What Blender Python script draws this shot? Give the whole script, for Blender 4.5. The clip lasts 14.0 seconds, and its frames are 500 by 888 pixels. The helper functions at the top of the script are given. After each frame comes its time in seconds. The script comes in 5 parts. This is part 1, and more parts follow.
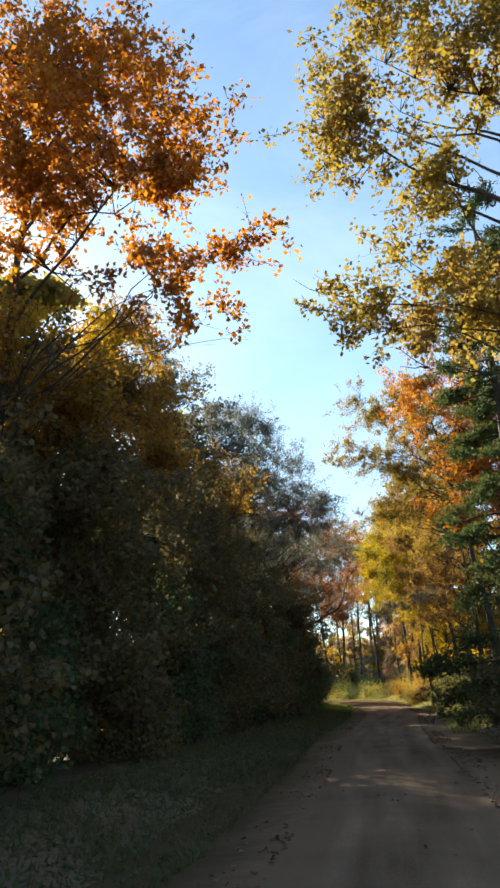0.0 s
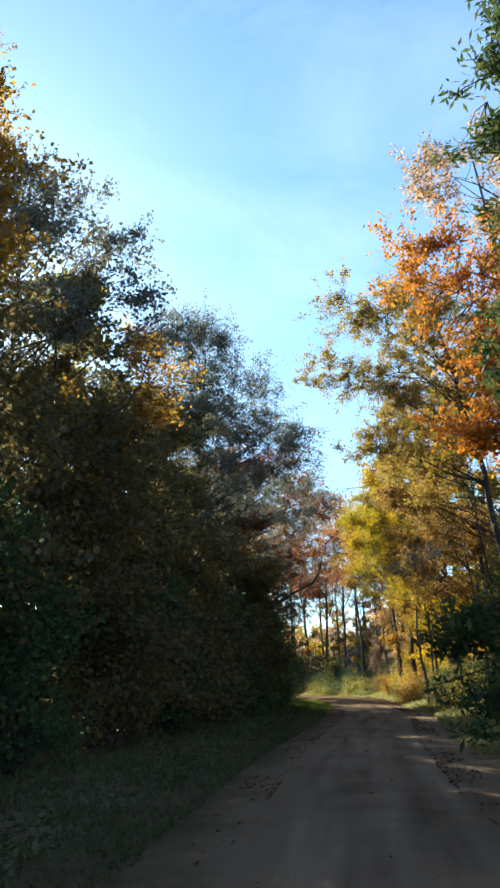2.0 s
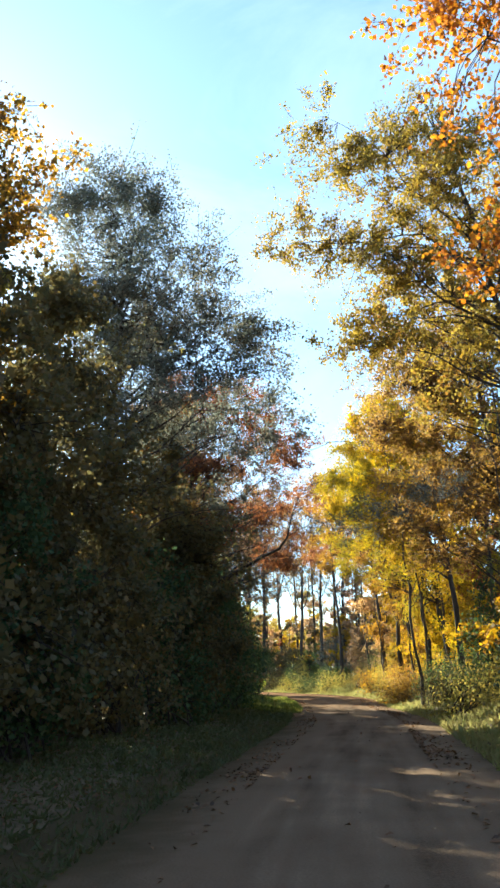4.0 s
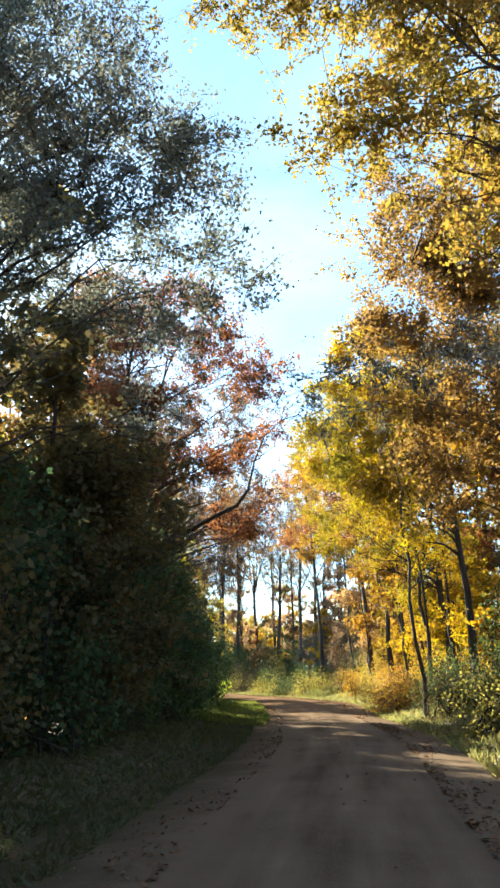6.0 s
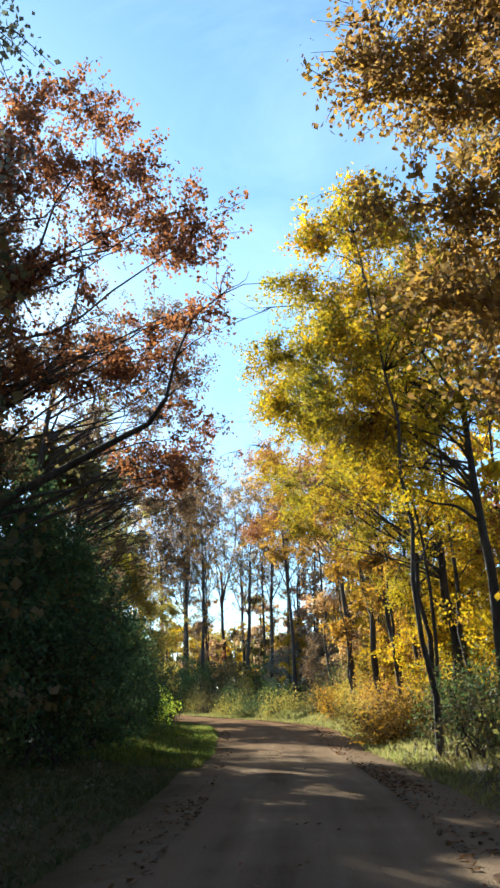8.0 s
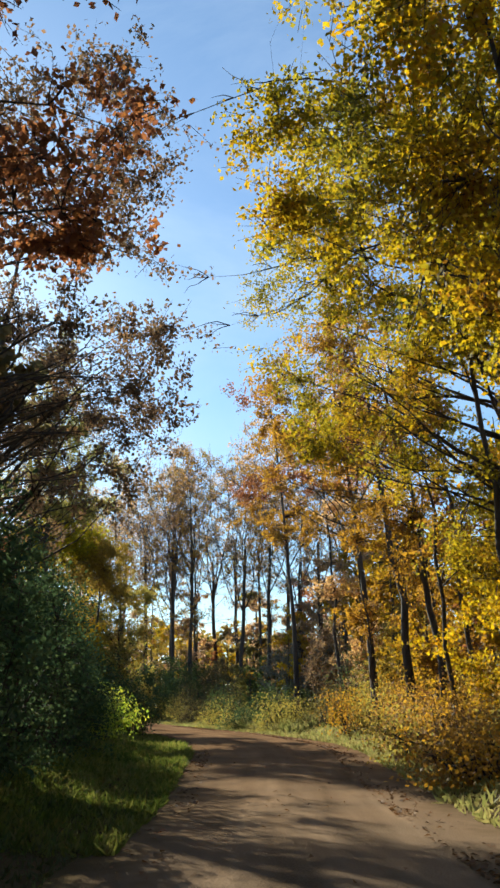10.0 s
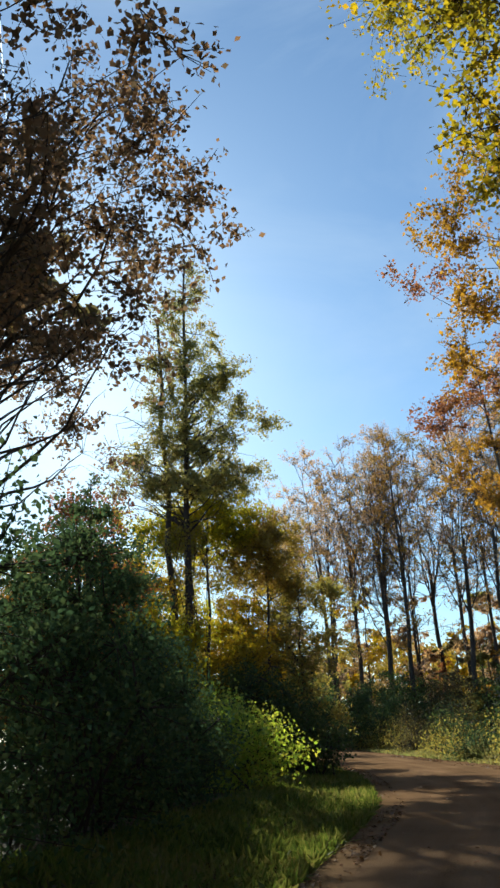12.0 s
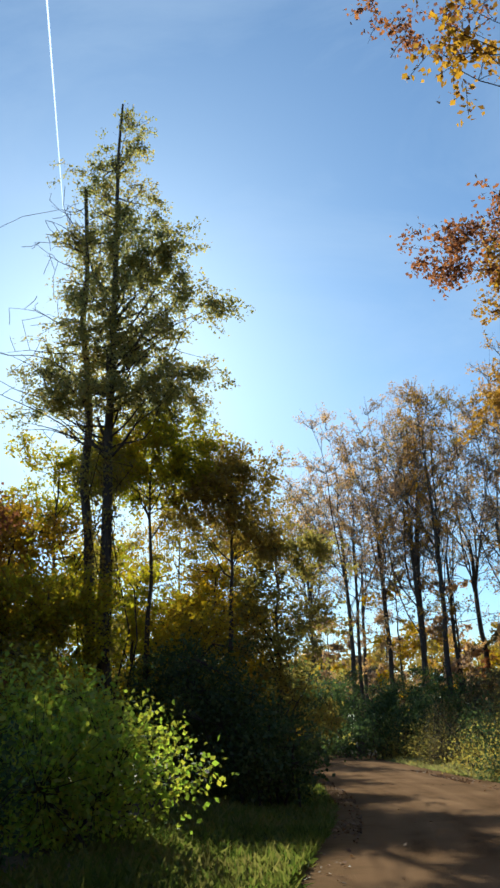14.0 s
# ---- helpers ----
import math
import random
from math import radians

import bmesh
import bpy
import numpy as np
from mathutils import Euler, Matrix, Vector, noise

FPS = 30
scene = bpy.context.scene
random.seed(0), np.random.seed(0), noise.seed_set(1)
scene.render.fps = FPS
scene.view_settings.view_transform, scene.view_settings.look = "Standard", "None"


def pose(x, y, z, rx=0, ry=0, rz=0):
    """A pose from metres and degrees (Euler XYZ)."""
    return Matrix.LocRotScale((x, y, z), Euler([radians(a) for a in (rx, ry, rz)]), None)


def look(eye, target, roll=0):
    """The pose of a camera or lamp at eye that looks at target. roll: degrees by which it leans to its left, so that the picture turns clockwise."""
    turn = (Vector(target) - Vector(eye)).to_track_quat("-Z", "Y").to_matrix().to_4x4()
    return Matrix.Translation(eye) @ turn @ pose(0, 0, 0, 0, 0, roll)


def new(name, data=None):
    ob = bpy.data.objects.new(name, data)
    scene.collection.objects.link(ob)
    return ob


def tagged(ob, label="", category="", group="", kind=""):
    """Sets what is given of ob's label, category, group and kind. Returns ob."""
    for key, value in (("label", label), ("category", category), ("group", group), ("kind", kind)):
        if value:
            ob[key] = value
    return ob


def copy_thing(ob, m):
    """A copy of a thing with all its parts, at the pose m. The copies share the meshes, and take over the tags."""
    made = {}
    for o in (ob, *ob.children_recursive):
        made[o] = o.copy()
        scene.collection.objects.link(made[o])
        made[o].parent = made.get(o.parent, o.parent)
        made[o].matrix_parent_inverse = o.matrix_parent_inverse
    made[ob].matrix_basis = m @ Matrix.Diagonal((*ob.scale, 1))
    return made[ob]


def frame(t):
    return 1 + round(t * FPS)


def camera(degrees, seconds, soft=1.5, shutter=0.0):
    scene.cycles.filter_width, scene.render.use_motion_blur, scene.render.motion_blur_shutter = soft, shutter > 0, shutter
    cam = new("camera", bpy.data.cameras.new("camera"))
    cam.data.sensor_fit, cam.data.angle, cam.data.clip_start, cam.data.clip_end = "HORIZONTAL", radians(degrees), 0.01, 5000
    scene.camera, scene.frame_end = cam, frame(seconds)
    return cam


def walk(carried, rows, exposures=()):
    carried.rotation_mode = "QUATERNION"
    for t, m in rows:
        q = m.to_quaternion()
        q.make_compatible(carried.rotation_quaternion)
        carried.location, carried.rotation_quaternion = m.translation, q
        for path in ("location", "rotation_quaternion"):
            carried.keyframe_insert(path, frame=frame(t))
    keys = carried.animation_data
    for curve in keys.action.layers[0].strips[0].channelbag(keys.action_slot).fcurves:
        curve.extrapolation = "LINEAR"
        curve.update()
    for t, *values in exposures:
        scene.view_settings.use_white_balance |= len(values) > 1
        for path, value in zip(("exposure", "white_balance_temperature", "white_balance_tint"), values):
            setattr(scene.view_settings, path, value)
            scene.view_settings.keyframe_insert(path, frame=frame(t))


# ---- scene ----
cam = camera(32.8, 14.0, soft=2.7)
PATH = [
    (0, (2.8, 2.531, 1.516), (2.429, 4.415, 2.075), -3.2),
    (0.5, (2.757, 5.172, 1.498), (2.374, 7.054, 2.054), -2.6),
    (1, (2.649, 7.788, 1.456), (2.265, 9.672, 2.009), -2.3),
    (1.5, (2.479, 10.508, 1.42), (2.114, 12.397, 1.968), -2.3),
    (2, (2.287, 13.145, 1.38), (1.931, 15.036, 1.925), -2.0),
    (2.5, (2.089, 15.667, 1.339), (1.743, 17.56, 1.885), -2.1),
    (3, (1.916, 18.184, 1.288), (1.582, 20.08, 1.83), -2.1),
    (5.5, (1.225, 28.618, 1.368), (0.927, 30.523, 1.897), -0.1),
    (6, (1.148, 30.926, 1.357), (0.87, 32.833, 1.89), -0.9),
    (6.5, (1.087, 33.287, 1.349), (0.825, 35.193, 1.895), -1.1),
    (7, (1.023, 35.457, 1.385), (0.777, 37.362, 1.942), -1.5),
    (7.5, (0.949, 37.539, 1.365), (0.714, 39.442, 1.934), -1.3),
    (8, (0.866, 39.653, 1.332), (0.642, 41.556, 1.905), -1.2),
    (10.5, (-0.339, 52.002, 1.319), (-0.565, 53.897, 1.919), -0.4),
    (11, (-0.457, 54.613, 1.359), (-0.776, 56.489, 1.975), 0.1),
    (11.5, (-0.591, 57.049, 1.392), (-1.118, 58.872, 2.025), -1.5),
    (12, (-0.717, 59.358, 1.357), (-1.413, 61.116, 2.008), -2.8),
    (12.5, (-0.926, 61.636, 1.402), (-1.646, 63.383, 2.059), -2.7),
    (13, (-1.098, 63.898, 1.412), (-1.85, 65.629, 2.072), -2.2),
    (13.5, (-1.395, 66.095, 1.424), (-2.168, 67.817, 2.085), -1.9),
    (14, (-1.69, 68.373, 1.426), (-2.493, 70.083, 2.084), -1.9),
]
walk(cam, [(t, look(eye, target, roll)) for t, eye, target, roll in PATH],
     exposures=[(0.0, 1.57, 6000, 6), (0.7, 1.66, 5950, 6), (1.5, 1.62, 5200, 2), (3.0, 1.86, 5600, 3), (5.5, 2.28, 5650, 3), (6.5, 2.16, 5600, 3), (7.0, 2.03, 5250, 2), (8.0, 1.72, 5200, 2), (10.5, 1.08, 5750, 4), (11.0, 0.98, 5600, 4), (12.0, 0.84, 5500, 2), (13.0, 0.74, 5250, 2), (14.0, 0.8, 5350, 2)])

# ---------------------------------------------------------------- world, sun
SUN_AZ, SUN_EL = radians(35.5), radians(25.5)      # azimuth to the left of the +y heading
to_sun = Vector((-math.sin(SUN_AZ) * math.cos(SUN_EL), math.cos(SUN_AZ) * math.cos(SUN_EL), math.sin(SUN_EL)))
world = bpy.data.worlds.new("sky")
scene.world = world
world.use_nodes = True
wt = world.node_tree
wt.nodes.clear()
w_out = wt.nodes.new("ShaderNodeOutputWorld")
w_bg = wt.nodes.new("ShaderNodeBackground")
w_sky = wt.nodes.new("ShaderNodeTexSky")
w_sky.sky_type = "NISHITA"
w_sky.sun_disc = False
w_sky.sun_elevation = SUN_EL
w_sky.sun_rotation = -SUN_AZ
w_sky.air_density, w_sky.dust_density, w_sky.ozone_density = 1.0, 0.4, 1.3
w_bg.inputs["Strength"].default_value = 0.074
# thin high cloud, streaked
w_tc = wt.nodes.new("ShaderNodeTexCoord")
w_map = wt.nodes.new("ShaderNodeMapping")
w_map.inputs["Scale"].default_value = (1.3, 2.6, 3.4)
w_map.inputs["Rotation"].default_value = (0.2, 0.5, 0.6)
w_noise = wt.nodes.new("ShaderNodeTexNoise")
w_noise.inputs["Scale"].default_value = 1.5
w_noise.inputs["Detail"].default_value = 8
w_noise.inputs["Roughness"].default_value = 0.62
w_noise.inputs["Distortion"].default_value = 0.6
w_ramp = wt.nodes.new("ShaderNodeValToRGB")
w_ramp.color_ramp.elements[0].position, w_ramp.color_ramp.elements[1].position = 0.42, 0.78
w_ramp.color_ramp.elements[0].color = (0.07, 0.07, 0.07, 1)
w_ramp.color_ramp.elements[1].color = (0.4, 0.4, 0.4, 1)
w_mix = wt.nodes.new("ShaderNodeMixRGB")
w_mix.inputs["Color2"].default_value = (5.6, 6.1, 6.6, 1)
wt.links.new(w_tc.outputs["Generated"], w_map.inputs["Vector"])
wt.links.new(w_map.outputs["Vector"], w_noise.inputs["Vector"])
wt.links.new(w_noise.outputs["Fac"], w_ramp.inputs["Fac"])
wt.links.new(w_ramp.outputs["Color"], w_mix.inputs["Fac"])
w_tone = wt.nodes.new("ShaderNodeMixRGB")
w_tone.blend_type = "MULTIPLY"
w_tone.inputs["Fac"].default_value = 1.0
w_tone.inputs["Color2"].default_value = (0.74, 0.87, 0.93, 1)
wt.links.new(w_sky.outputs["Color"], w_tone.inputs["Color1"])
wt.links.new(w_tone.outputs["Color"], w_mix.inputs["Color1"])
wt.links.new(w_mix.outputs["Color"], w_bg.inputs["Color"])
wt.links.new(w_bg.outputs["Background"], w_out.inputs["Surface"])

sun_data = bpy.data.lights.new("sun", "SUN")
sun_data.energy, sun_data.angle, sun_data.color = 5.0, radians(0.6), (1.0, 0.87, 0.65)
sun = new("sun", sun_data)
sun.matrix_world = look(to_sun * 60, (0, 0, 0))


# ---------------------------------------------------------------- materials
def material(name):
    m = bpy.data.materials.new(name)
    m.use_nodes = True
    m.node_tree.nodes.clear()
    return m, m.node_tree.nodes, m.node_tree.links


def ramp_node(nodes, colours):
    r = nodes.new("ShaderNodeValToRGB")
    e = r.color_ramp.elements
    while len(e) < len(colours):
        e.new(0.5)
    for n, c in enumerate(colours):
        e[n].position = n / (len(colours) - 1)
        e[n].color = (*c, 1)
    return r


def leaf_material(name, colours, through_light=0.7, gloss=0.03, patch=0.35):
    """Thin leaves: each leaf takes its own tint, with drifts of colour through the crown."""
    m, nodes, links = material(name)
    out = nodes.new("ShaderNodeOutputMaterial")
    geo = nodes.new("ShaderNodeNewGeometry")
    tex = nodes.new("ShaderNodeTexCoord")
    big = nodes.new("ShaderNodeTexNoise")
    big.inputs["Scale"].default_value = 0.55
    big.inputs["Detail"].default_value = 2
    fine = nodes.new("ShaderNodeTexNoise")
    fine.inputs["Scale"].default_value = 14
    links.new(tex.outputs["Object"], big.inputs["Vector"])
    links.new(tex.outputs["Object"], fine.inputs["Vector"])
    mixf = nodes.new("ShaderNodeMath")
    mixf.operation = "MULTIPLY_ADD"
    mixf.inputs[1].default_value = 1 - patch
    scaled = nodes.new("ShaderNodeMath")
    scaled.operation = "MULTIPLY_ADD"
    scaled.inputs[1].default_value, scaled.inputs[2].default_value = 3.0 * patch, -1.0 * patch
    links.new(big.outputs["Fac"], scaled.inputs[0])
    links.new(geo.outputs["Random Per Island"], mixf.inputs[0])
    links.new(scaled.outputs[0], mixf.inputs[2])
    ramp = ramp_node(nodes, colours)
    links.new(mixf.outputs[0], ramp.inputs["Fac"])
    spots = nodes.new("ShaderNodeMixRGB")
    spots.blend_type = "MULTIPLY"
    spots.inputs["Fac"].default_value = 0.35
    links.new(ramp.outputs["Color"], spots.inputs["Color1"])
    links.new(fine.outputs["Fac"], spots.inputs["Color2"])
    diff = nodes.new("ShaderNodeBsdfDiffuse")
    trans = nodes.new("ShaderNodeBsdfTranslucent")
    glossy = nodes.new("ShaderNodeBsdfGlossy")
    glossy.inputs["Roughness"].default_value = 0.6
    links.new(spots.outputs["Color"], diff.inputs["Color"])
    vivid = nodes.new("ShaderNodeHueSaturation")     # light passing through is stronger in colour
    vivid.inputs["Saturation"].default_value, vivid.inputs["Value"].default_value = 1.08, 1.3
    links.new(spots.outputs["Color"], vivid.inputs["Color"])
    links.new(vivid.outputs["Color"], trans.inputs["Color"])
    a = nodes.new("ShaderNodeMixShader")
    a.inputs["Fac"].default_value = through_light
    links.new(diff.outputs[0], a.inputs[1])
    links.new(trans.outputs[0], a.inputs[2])
    b = nodes.new("ShaderNodeMixShader")
    b.inputs["Fac"].default_value = gloss
    links.new(a.outputs[0], b.inputs[1])
    links.new(glossy.outputs[0], b.inputs[2])
    links.new(b.outputs[0], out.inputs["Surface"])
    return m


def rough_material(name, colours, scale, stretch=(1, 1, 1), bump=0.4, rough=0.9, fine_scale=8.0, distance=0.03):
    """Opaque rough surface with tint at two scales and relief."""
    m, nodes, links = material(name)
    out = nodes.new("ShaderNodeOutputMaterial")
    bsdf = nodes.new("ShaderNodeBsdfPrincipled")
    tex = nodes.new("ShaderNodeTexCoord")
    mapping = nodes.new("ShaderNodeMapping")
    mapping.inputs["Scale"].default_value = stretch
    links.new(tex.outputs["Object"], mapping.inputs["Vector"])
    big = nodes.new("ShaderNodeTexNoise")
    big.inputs["Scale"].default_value = scale
    big.inputs["Detail"].default_value = 6
    small = nodes.new("ShaderNodeTexNoise")
    small.inputs["Scale"].default_value = scale * fine_scale
    small.inputs["Detail"].default_value = 4
    for n in (big, small):
        links.new(mapping.outputs["Vector"], n.inputs["Vector"])
    add = nodes.new("ShaderNodeMath")
    add.operation = "MULTIPLY_ADD"
    add.inputs[1].default_value = 0.6
    half = nodes.new("ShaderNodeMath")
    half.operation = "MULTIPLY"
    half.inputs[1].default_value = 0.4
    links.new(small.outputs["Fac"], half.inputs[0])
    links.new(big.outputs["Fac"], add.inputs[0])
    links.new(half.outputs[0], add.inputs[2])
    spread = nodes.new("ShaderNodeMapRange")
    spread.inputs["From Min"].default_value, spread.inputs["From Max"].default_value = 0.3, 0.7
    links.new(add.outputs[0], spread.inputs["Value"])
    ramp = ramp_node(nodes, colours)
    links.new(spread.outputs[0], ramp.inputs["Fac"])
    links.new(ramp.outputs["Color"], bsdf.inputs["Base Color"])
    bsdf.inputs["Roughness"].default_value = rough
    bsdf.inputs["Specular IOR Level"].default_value = 0.25
    bp = nodes.new("ShaderNodeBump")
    bp.inputs["Strength"].default_value, bp.inputs["Distance"].default_value = bump, distance
    links.new(add.outputs[0], bp.inputs["Height"])
    links.new(bp.outputs["Normal"], bsdf.inputs["Normal"])
    links.new(bsdf.outputs[0], out.inputs["Surface"])
    return m


BARK = rough_material("bark_dark", [(0.03, 0.024, 0.02), (0.075, 0.06, 0.048), (0.13, 0.11, 0.09)], 3.0, (1, 1, 0.16), 0.8)
BARK_GREY = rough_material("bark_grey", [(0.05, 0.045, 0.04), (0.12, 0.105, 0.09), (0.22, 0.2, 0.175)], 3.0, (1, 1, 0.2), 0.7)
TWIG = rough_material("twig_bark", [(0.03, 0.024, 0.02), (0.08, 0.06, 0.05)], 6.0, (1, 1, 0.4), 0.3)

ORANGE = leaf_material("leaves_orange", [(0.19, 0.07, 0.03), (0.43, 0.16, 0.035), (0.52, 0.24, 0.045), (0.34, 0.13, 0.05)])
RUST = leaf_material("leaves_rust", [(0.106, 0.053, 0.035), (0.237, 0.101, 0.053), (0.356, 0.155, 0.059), (0.155, 0.084, 0.053)])
GOLD = leaf_material("leaves_gold", [(0.204, 0.111, 0.025), (0.442, 0.255, 0.034), (0.493, 0.323, 0.043), (0.289, 0.187, 0.034)])
YELLOW = leaf_material("leaves_yellow", [(0.23, 0.184, 0.028), (0.46, 0.35, 0.039), (0.552, 0.35, 0.039), (0.405, 0.184, 0.032)])
CITRON = leaf_material("leaves_citron", [(0.11, 0.115, 0.025), (0.3, 0.25, 0.032), (0.47, 0.33, 0.036), (0.3, 0.15, 0.03)], patch=0.55)
FRESH = leaf_material("leaves_yellow_green", [(0.17, 0.19, 0.028), (0.38, 0.37, 0.036), (0.5, 0.41, 0.04), (0.34, 0.2, 0.032)], 0.72)
AMBER = leaf_material("leaves_amber", [(0.136, 0.072, 0.03), (0.34, 0.187, 0.038), (0.442, 0.255, 0.043), (0.23, 0.128, 0.047)])
MIXED = leaf_material("leaves_brown_olive", [(0.103, 0.069, 0.053), (0.273, 0.159, 0.057), (0.386, 0.239, 0.057), (0.171, 0.125, 0.069)])
TAN = leaf_material("leaves_tan", [(0.309, 0.211, 0.12), (0.534, 0.351, 0.183), (0.646, 0.393, 0.14), (0.421, 0.239, 0.12)])
EVERGREEN = leaf_material("leaves_evergreen", [(0.036, 0.068, 0.042), (0.073, 0.119, 0.055), (0.108, 0.155, 0.062), (0.169, 0.181, 0.073)], 0.35, 0.012)
BLUISH = leaf_material("leaves_slate_green", [(0.05, 0.06, 0.055), (0.1, 0.115, 0.095), (0.15, 0.15, 0.11), (0.12, 0.1, 0.08)], 0.4, 0.07)
OLIVE = leaf_material("leaves_olive", [(0.154, 0.154, 0.05), (0.374, 0.286, 0.066), (0.242, 0.231, 0.061), (0.418, 0.231, 0.055)])
GREEN = leaf_material("leaves_green", [(0.034, 0.06, 0.026), (0.072, 0.11, 0.036), (0.108, 0.142, 0.042), (0.168, 0.156, 0.048)], 0.45)
LIME = leaf_material("leaves_lime", [(0.152, 0.221, 0.041), (0.304, 0.414, 0.055), (0.442, 0.456, 0.068), (0.42, 0.36, 0.05)], 0.75, 0.05)
DUSKY = leaf_material("leaves_dusky", [(0.072, 0.072, 0.042), (0.156, 0.138, 0.06), (0.216, 0.15, 0.054), (0.114, 0.12, 0.054)], 0.45)
SILVER = leaf_material("leaves_grey_green", [(0.1, 0.115, 0.095), (0.18, 0.195, 0.15), (0.24, 0.225, 0.16), (0.28, 0.2, 0.12)], 0.45, 0.06)
NEEDLE = leaf_material("needles", [(0.03, 0.05, 0.018), (0.06, 0.09, 0.03), (0.1, 0.12, 0.035), (0.17, 0.15, 0.04)], 0.4)
PINE_OLD = leaf_material("needles_thin", [(0.15, 0.163, 0.056), (0.275, 0.263, 0.088), (0.4, 0.338, 0.1), (0.425, 0.3, 0.1)], 0.74)
PINKISH = leaf_material("leaves_faded_pink", [(0.262, 0.178, 0.122), (0.402, 0.271, 0.178), (0.468, 0.29, 0.122), (0.262, 0.215, 0.14)])
HAZEL = leaf_material("leaves_hazel", [(0.18, 0.135, 0.032), (0.378, 0.261, 0.045), (0.324, 0.252, 0.063), (0.414, 0.198, 0.054)], 0.55)
UMBER = leaf_material("leaves_umber", [(0.095, 0.077, 0.055), (0.206, 0.146, 0.086), (0.326, 0.188, 0.095), (0.172, 0.137, 0.086)], 0.45)
# verge grass is tinted darker for shade, bend grass brighter for sun
GRASS_SHADE = leaf_material("grass_shade", [(0.075, 0.09, 0.033), (0.098, 0.112, 0.041), (0.12, 0.128, 0.045), (0.135, 0.117, 0.054)], 0.4)
GRASS_SUN = leaf_material("grass_sun", [(0.054, 0.081, 0.016), (0.119, 0.157, 0.028), (0.205, 0.205, 0.049), (0.259, 0.216, 0.076)], 0.55)
STRAW = leaf_material("straw_weeds", [(0.2, 0.17, 0.06), (0.36, 0.31, 0.12), (0.3, 0.3, 0.1), (0.2, 0.22, 0.06)], 0.45)
LITTER = leaf_material("fallen_leaves", [(0.07, 0.04, 0.024), (0.16, 0.09, 0.045), (0.25, 0.14, 0.065), (0.24, 0.085, 0.03)], 0.2, 0.04)


# ---------------------------------------------------------------- the lie of the land
ROAD = [(7, -60), (5.4, -30), (3.9, -10), (2.85, 2.5), (2.35, 11), (1.8, 20), (1.05, 30), (0.62, 40), (0.2, 50), (-0.9, 60), (-1.95, 69),
        (-3.05, 77), (-5.9, 86), (-11, 97), (-17, 110), (-24.5, 124), (-33, 138), (-47, 158), (-75, 190)]


def spline(points, per=12):
    """A smooth line through points, as an array."""
    p = np.array(points, float)
    p = np.vstack([2 * p[0] - p[1], p, 2 * p[-1] - p[-2]])
    out = []
    for k in range(1, len(p) - 2):
        for s in np.linspace(0, 1, per, endpoint=False):
            a, b, c, d = p[k - 1 : k + 3]
            out.append(0.5 * (2 * b + (c - a) * s + (2 * a - 5 * b + 4 * c - d) * s**2 + (3 * b - a - 3 * c + d) * s**3))
    out.append(p[-2])
    return np.array(out)


LINE = spline(ROAD)
TANGENT = np.gradient(LINE, axis=0)
TANGENT /= np.linalg.norm(TANGENT, axis=1)[:, None]


def half_width(y):
    return np.interp(y, [-60, 20, 45, 56, 62, 70, 80, 100, 190], [1.75, 1.7, 1.8, 1.85, 1.8, 2.1, 2.45, 2.15, 2.0])


def beside(x, y):
    """Signed distance from the road's centre line (positive on the right hand), and its nearest y."""
    x, y = np.atleast_1d(np.asarray(x, float)), np.atleast_1d(np.asarray(y, float))
    side, near = np.empty(len(x)), np.empty(len(x))
    for k in range(0, len(x), 4000):
        d = np.stack([x[k : k + 4000, None] - LINE[None, :, 0], y[k : k + 4000, None] - LINE[None, :, 1]], -1)
        j = (d**2).sum(-1).argmin(1)
        own = d[np.arange(len(j)), j]
        t = TANGENT[j]
        side[k : k + 4000] = (own[:, 0] * t[:, 1] - own[:, 1] * t[:, 0])
        far = np.hypot(own[:, 0], own[:, 1])
        side[k : k + 4000] = np.where(side[k : k + 4000] >= 0, far, -far)
        near[k : k + 4000] = LINE[j, 1]
    return side, near


def bumps(x, y):
    return (0.5 * np.sin(0.9 * x + 1.3 * np.sin(0.5 * y)) * np.cos(0.7 * y + 0.4 * x) + 0.3 * np.sin(2.3 * x + 1.1 * y) * np.cos(1.9 * y - 0.7 * x)
            + 0.2 * np.sin(4.7 * x - 2.1 * y) * np.cos(5.3 * y))


def road_height(y):
    return np.interp(y, [-60, 60, 75, 100, 125, 200], [0, 0, 0.02, 0.18, 0.3, 0.4])


def ground_height(x, y):
    x, y = np.atleast_1d(np.asarray(x, float)), np.atleast_1d(np.asarray(y, float))
    side, near = beside(x, y)
    hw = half_width(near)
    out = np.abs(side) - hw
    rise_right = np.interp(near, [0, 35, 55, 62, 72, 80, 100, 125], [0.35, 0.4, 0.6, 0.6, 0.45, 0.4, 0.3, 0.2])
    rise_left = np.interp(near, [0, 40, 70, 90, 130], [0.3, 0.3, 0.25, 0.25, 0.2])
    rise = np.where(side > 0, rise_right, rise_left)
    s = np.clip((out - 0.3) / 2.6, 0, 1)
    s = s * s * (3 - 2 * s)
    far = np.clip((out - 0.2) / 3, 0, 1)
    z = road_height(near) - 0.05 * np.clip(out + 0.5, 0, 1) + rise * s + 0.11 * far * bumps(x, y)
    # a slow swell far away from the road
    z += np.clip((np.abs(out) - 25) / 80, 0, 1) * (1.2 * np.sin(x / 37 + 1) * np.cos(y / 51))
    return z


def gz(x, y):
    return float(ground_height(x, y)[0])


